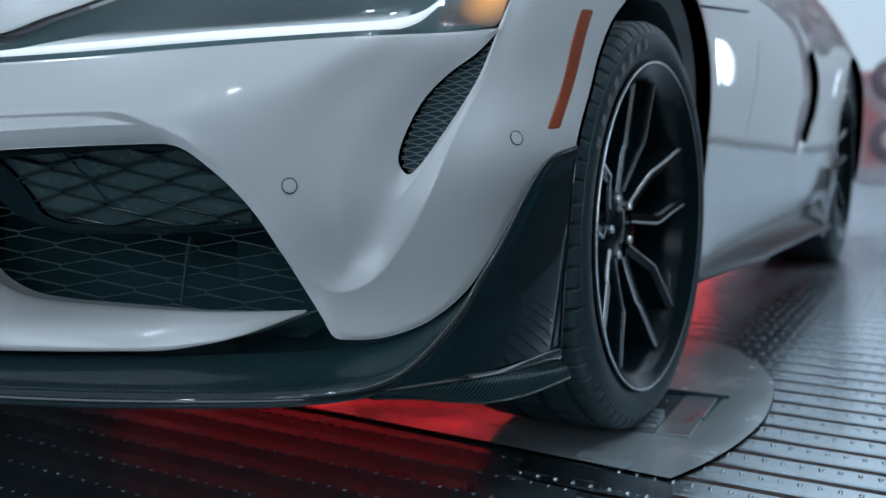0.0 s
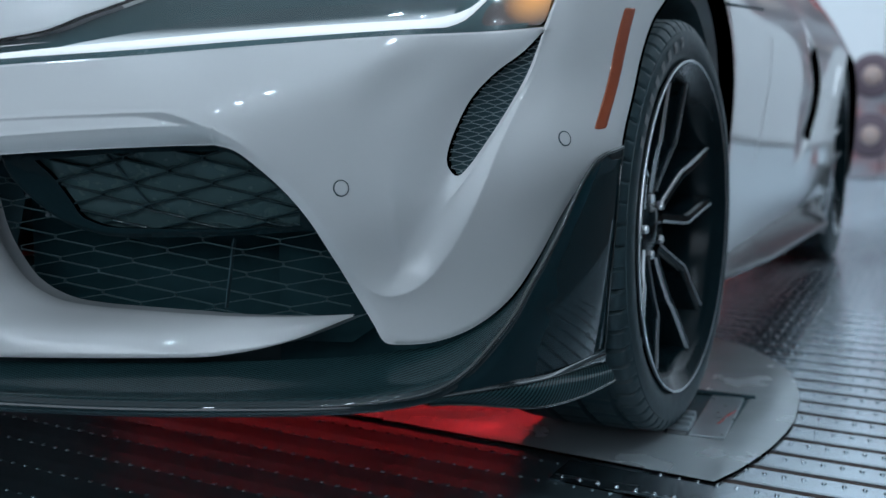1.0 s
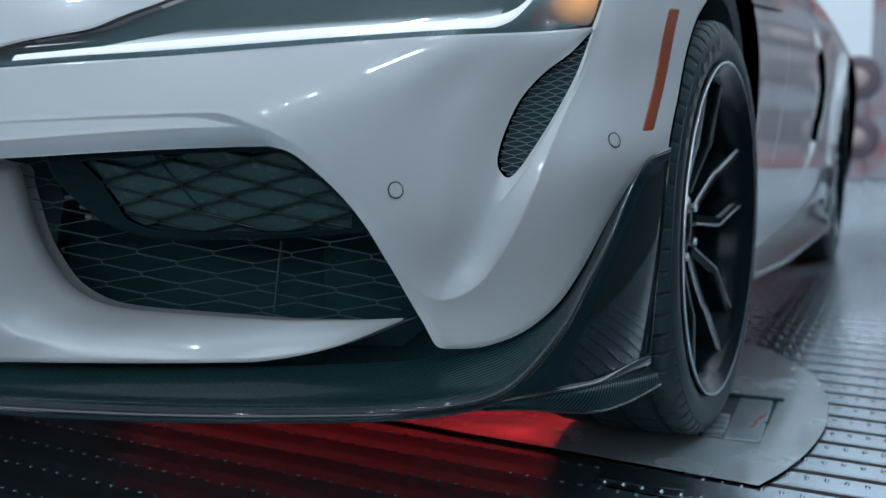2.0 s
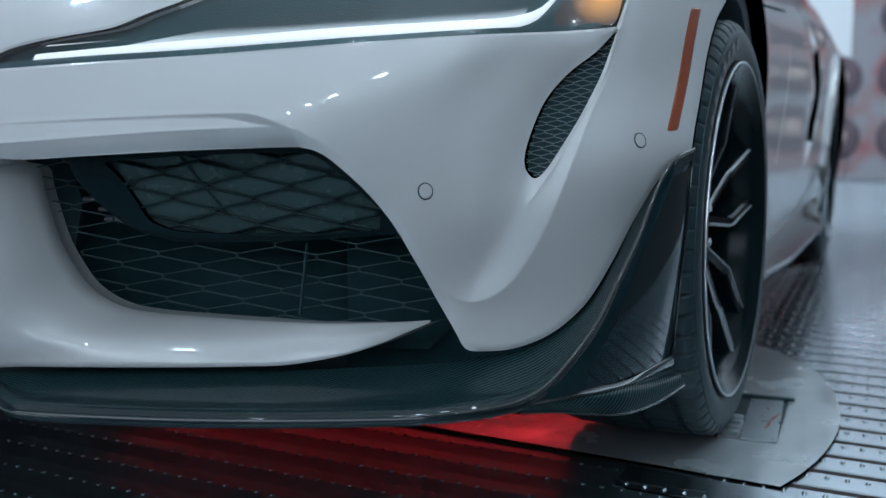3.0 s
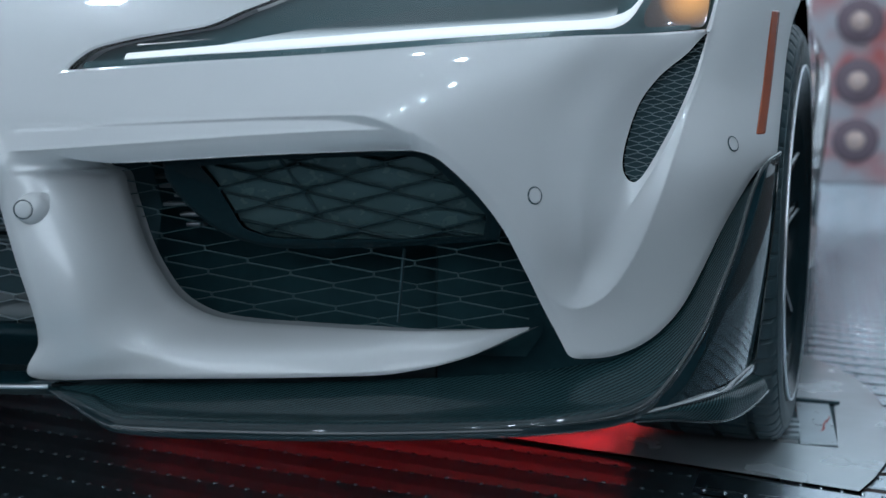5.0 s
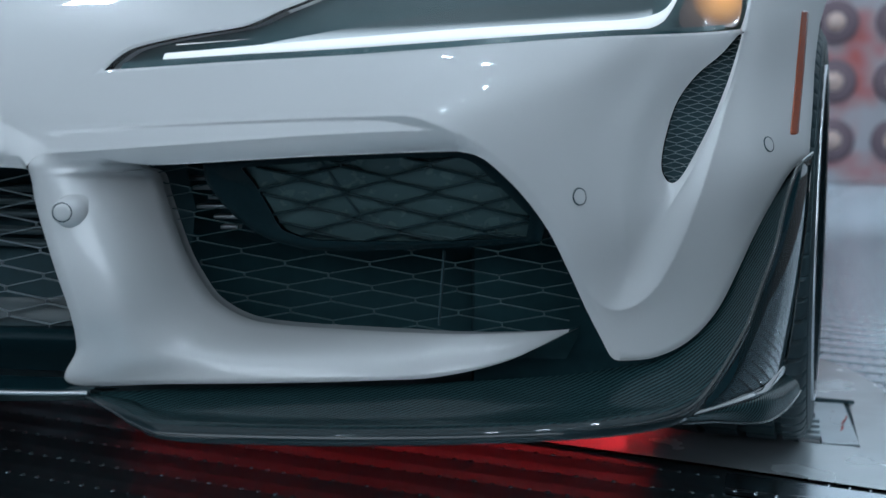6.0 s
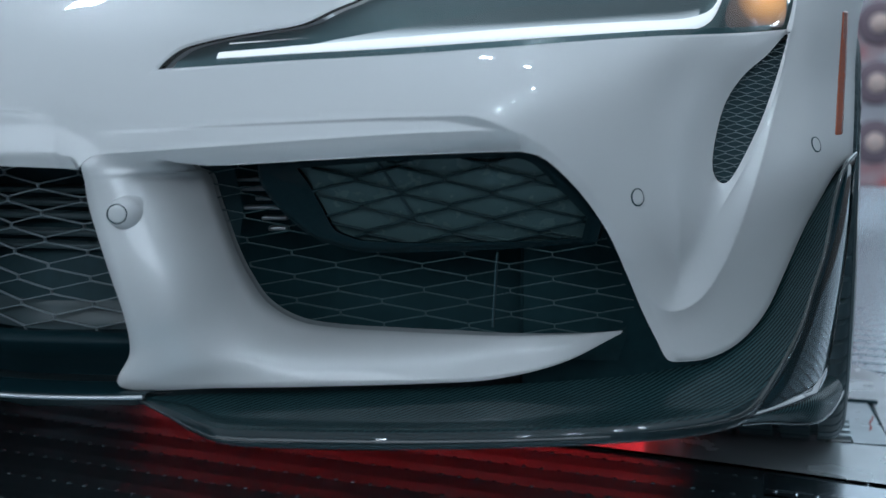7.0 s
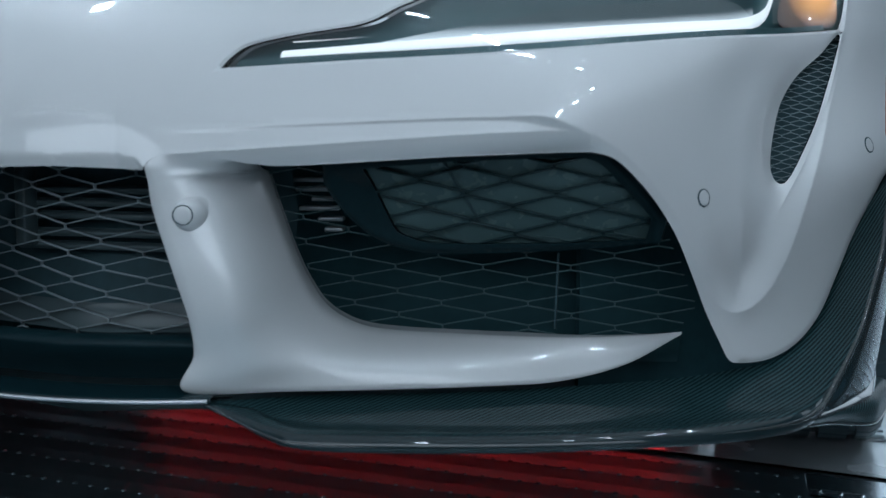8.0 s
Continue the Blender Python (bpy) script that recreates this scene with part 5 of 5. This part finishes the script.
def ceiling_lamp(x, y, sx, sy, z=TOP, glow=PANEL_LIGHT):
    t = thing("ceiling_lamp", "rectangular white ceiling light panel", "ceiling lamp", "ceiling lamps")
    t.location = (x, y, z)
    part("frame", box(Matrix.Translation((0, 0, -0.03)), (sx + 0.06, sy + 0.06, 0.06), 0.005), METAL_FRAME, t, smooth=False)
    part("diffuser", box(Matrix.Translation((0, 0, -0.065)), (sx, sy, 0.012)), glow, t, smooth=False)
    if z < TOP:
        part("drop_rod", tube([(0, 0, -0.01), (0, 0, TOP - z + 0.005)], 0.008, 8), METAL_FRAME, t)


# unseen lamp added at a guessed place, for a sparkle on the lower lip
ceiling_lamp(1.2, -5.2, 0.17, 0.17)
ceiling_lamp(-1.82, 0.81, 0.17, 0.17, 3.4, STRIP_LIGHT)
# two rows of small strip lamps that meet at a corner beside the car
for x, y in ((0.45, 0.52), (1.20, 0.36)):
    ceiling_lamp(x, y, 0.13, 0.05, 3.4, STRIP_LIGHT)
ceiling_lamp(2.10, -0.38, 0.10, 0.10, 3.4, STRIP_LIGHT)
for y in (-1.25, -2.00, -2.85):
    ceiling_lamp(2.28, y, 0.06, 0.20, 3.4, STRIP_LIGHT)

ring_lamp = thing("studio_lamp", "tall oval white softbox hung from the ceiling", "studio lamp")
ring_lamp.matrix_basis = pose(1.97, 5.85, 0, 0, 0, -12)
OVAL = Matrix.Diagonal((0.15, 1, 1.35, 1))
bm = lathe([(0.0001, 0.02), (0.165, 0.02), (0.18, 0.0)], 40)
bmesh.ops.transform(bm, matrix=pose(0, -0.02, 0.82, 0, 0, -90) , verts=bm.verts)
bmesh.ops.transform(bm, matrix=Matrix.Translation((0, 0, 0.82)) @ OVAL @ Matrix.Translation((0, 0, -0.82)), verts=bm.verts)
part("lamp_disc", bm, glowing("studio_disc", (0.88, 0.95, 1.0), 4.0), ring_lamp)
bm = lathe([(0.0001, 0.0), (0.18, -0.004), (0.20, 0.0), (0.20, -0.08), (0.1, -0.12), (0.0001, -0.12)], 40)
bmesh.ops.transform(bm, matrix=pose(0, -0.02, 0.82, 0, 0, -90), verts=bm.verts)
bmesh.ops.transform(bm, matrix=Matrix.Translation((0, 0, 0.82)) @ OVAL @ Matrix.Translation((0, 0, -0.82)), verts=bm.verts)
part("lamp_head", bm, SATIN_BLACK, ring_lamp)
part("drop_rod", tube([(0, 0.06, 0.9), (0, 0.06, 2.4), (0, 0.06, TOP)], 0.006, 8), METAL_FRAME, ring_lamp)

# added glowing wall that stands for the pale, hazy end of the hall
fill_wall = thing("fill_wall", "added glowing panel for the pale hazy background", "light wall")
part("frame", box(Matrix.Translation((1.0, Y1 - 0.04, 1.95)), (11.1, 0.08, 3.9), 0.01), METAL_FRAME, fill_wall, smooth=False)
part("fabric", box(Matrix.Translation((1.0, Y1 - 0.09, 1.95)), (11.0, 0.02, 3.8)), glowing("background_glow", (0.86, 0.93, 1.0), 0.16), fill_wall, smooth=False)

# unseen fill panel, added so that the deck mirrors something bright
rear_fill = thing("luminous_ceiling", "added pale blue fill panel over the rear bay", "ceiling light")
part("frame", box(Matrix.Translation((1.5, 7.0, TOP - 0.10)), (10.1, 7.5, 0.03)), METAL_FRAME, rear_fill, smooth=False)
part("fabric", box(Matrix.Translation((1.5, 7.0, TOP - 0.125)), (10.0, 7.4, 0.02)), glowing("rear_fill_glow", (0.88, 0.95, 1.0), 0.50), rear_fill, smooth=False)
for x in (-3.4, 6.4):
    for y in (3.5, 10.5):
        part("hanger", box(Matrix.Translation((x, y, TOP - 0.042)), (0.03, 0.03, 0.09)), METAL_FRAME, rear_fill, smooth=False)
front_bay = thing("luminous_ceiling", "white backlit ceiling over the front bay", "ceiling light")
part("frame", box(Matrix.Translation((0.0, -1.0, TOP - 0.10)), (9.1, 7.1, 0.03)), METAL_FRAME, front_bay, smooth=False)
part("fabric", box(Matrix.Translation((0.0, -1.0, TOP - 0.125)), (9.0, 7.0, 0.02)), glowing("front_fabric", (0.95, 0.97, 0.99), 0.18), front_bay, smooth=False)
for x in (-4.3, 4.3):
    for y in (-4.3, 2.3):
        part("hanger", box(Matrix.Translation((x, y, TOP - 0.042)), (0.03, 0.03, 0.09)), METAL_FRAME, front_bay, smooth=False)
# fill light added behind the camera to even out the car's nose
front_fill = thing("fill_wall", "added white fill panel out of view", "light wall")
part("frame", box(Matrix.Translation((0, Y0 + 0.04, 2.80)), (13.9, 0.08, 2.3), 0.01), METAL_FRAME, front_fill, smooth=False)
part("fabric", box(Matrix.Translation((0, Y0 + 0.09, 2.80)), (13.8, 0.02, 2.2)), glowing("front_fill_glow", (0.96, 0.97, 1.0), 1.2), front_fill, smooth=False)

# red light under the car
UNDER = glowing("red_light", (1.0, 0.03, 0.03), 1.7)
UNDER_FRONT = glowing("red_front_light", (1.0, 0.03, 0.035), 1.35)
strip = thing("underglow_lamp", "red light bar mounted under the car", "light bar")
part("diffuser", box(Matrix.Translation((0.01, 0.42, 0.158)), (1.12, 0.06, 0.01)), UNDER_FRONT, strip, smooth=False)
part("diffuser", box(Matrix.Translation((0.55, 1.35, 0.152)), (0.05, 1.5, 0.01)), UNDER, strip, smooth=False)
part("holder", box(Matrix.Translation((0.55, 1.35, 0.163)), (0.07, 1.54, 0.012)), MATT_BLACK, strip, smooth=False)
part("holder", box(Matrix.Translation((0.01, 0.42, 0.169)), (1.16, 0.08, 0.012)), MATT_BLACK, strip, smooth=False)

# red wall of round lamps at the far side
rack = thing("lamp_rack", "red panel stand with rows of round lamps", "lamp wall")
part("board", box(Matrix.Translation((1.265, 7.5, 0.95)), (0.97, 0.12, 1.9), 0.02), RED, rack, smooth=False)
part("low_board", box(Matrix.Translation((0.19, 7.5, 0.42)), (1.17, 0.12, 0.84), 0.02), RED, rack, smooth=False)
BULB = plain("dull_warm_lamp_glass", (0.80, 0.60, 0.53), 0.5, vary=0.1)
DISC = plain("dull_red_disc", (0.24, 0.17, 0.20), 0.5)
for i in range(5):
    for j in range(4 if i > 2 else 2):
        spot = pose(-0.18 + i * 0.44, 7.42, 0.33 + j * 0.44, 0, 0, -90)
        for nm, prof, mat in (("round_lamp", [(0.0001, 0.05), (0.06, 0.045), (0.072, 0.01)], BULB), ("lamp_disc", [(0.072, 0.012), (0.15, 0.02), (0.165, 0.0)], DISC)):
            bm = lathe(prof, 20)
            bmesh.ops.transform(bm, matrix=spot, verts=bm.verts)
            part(nm, bm, mat, rack)
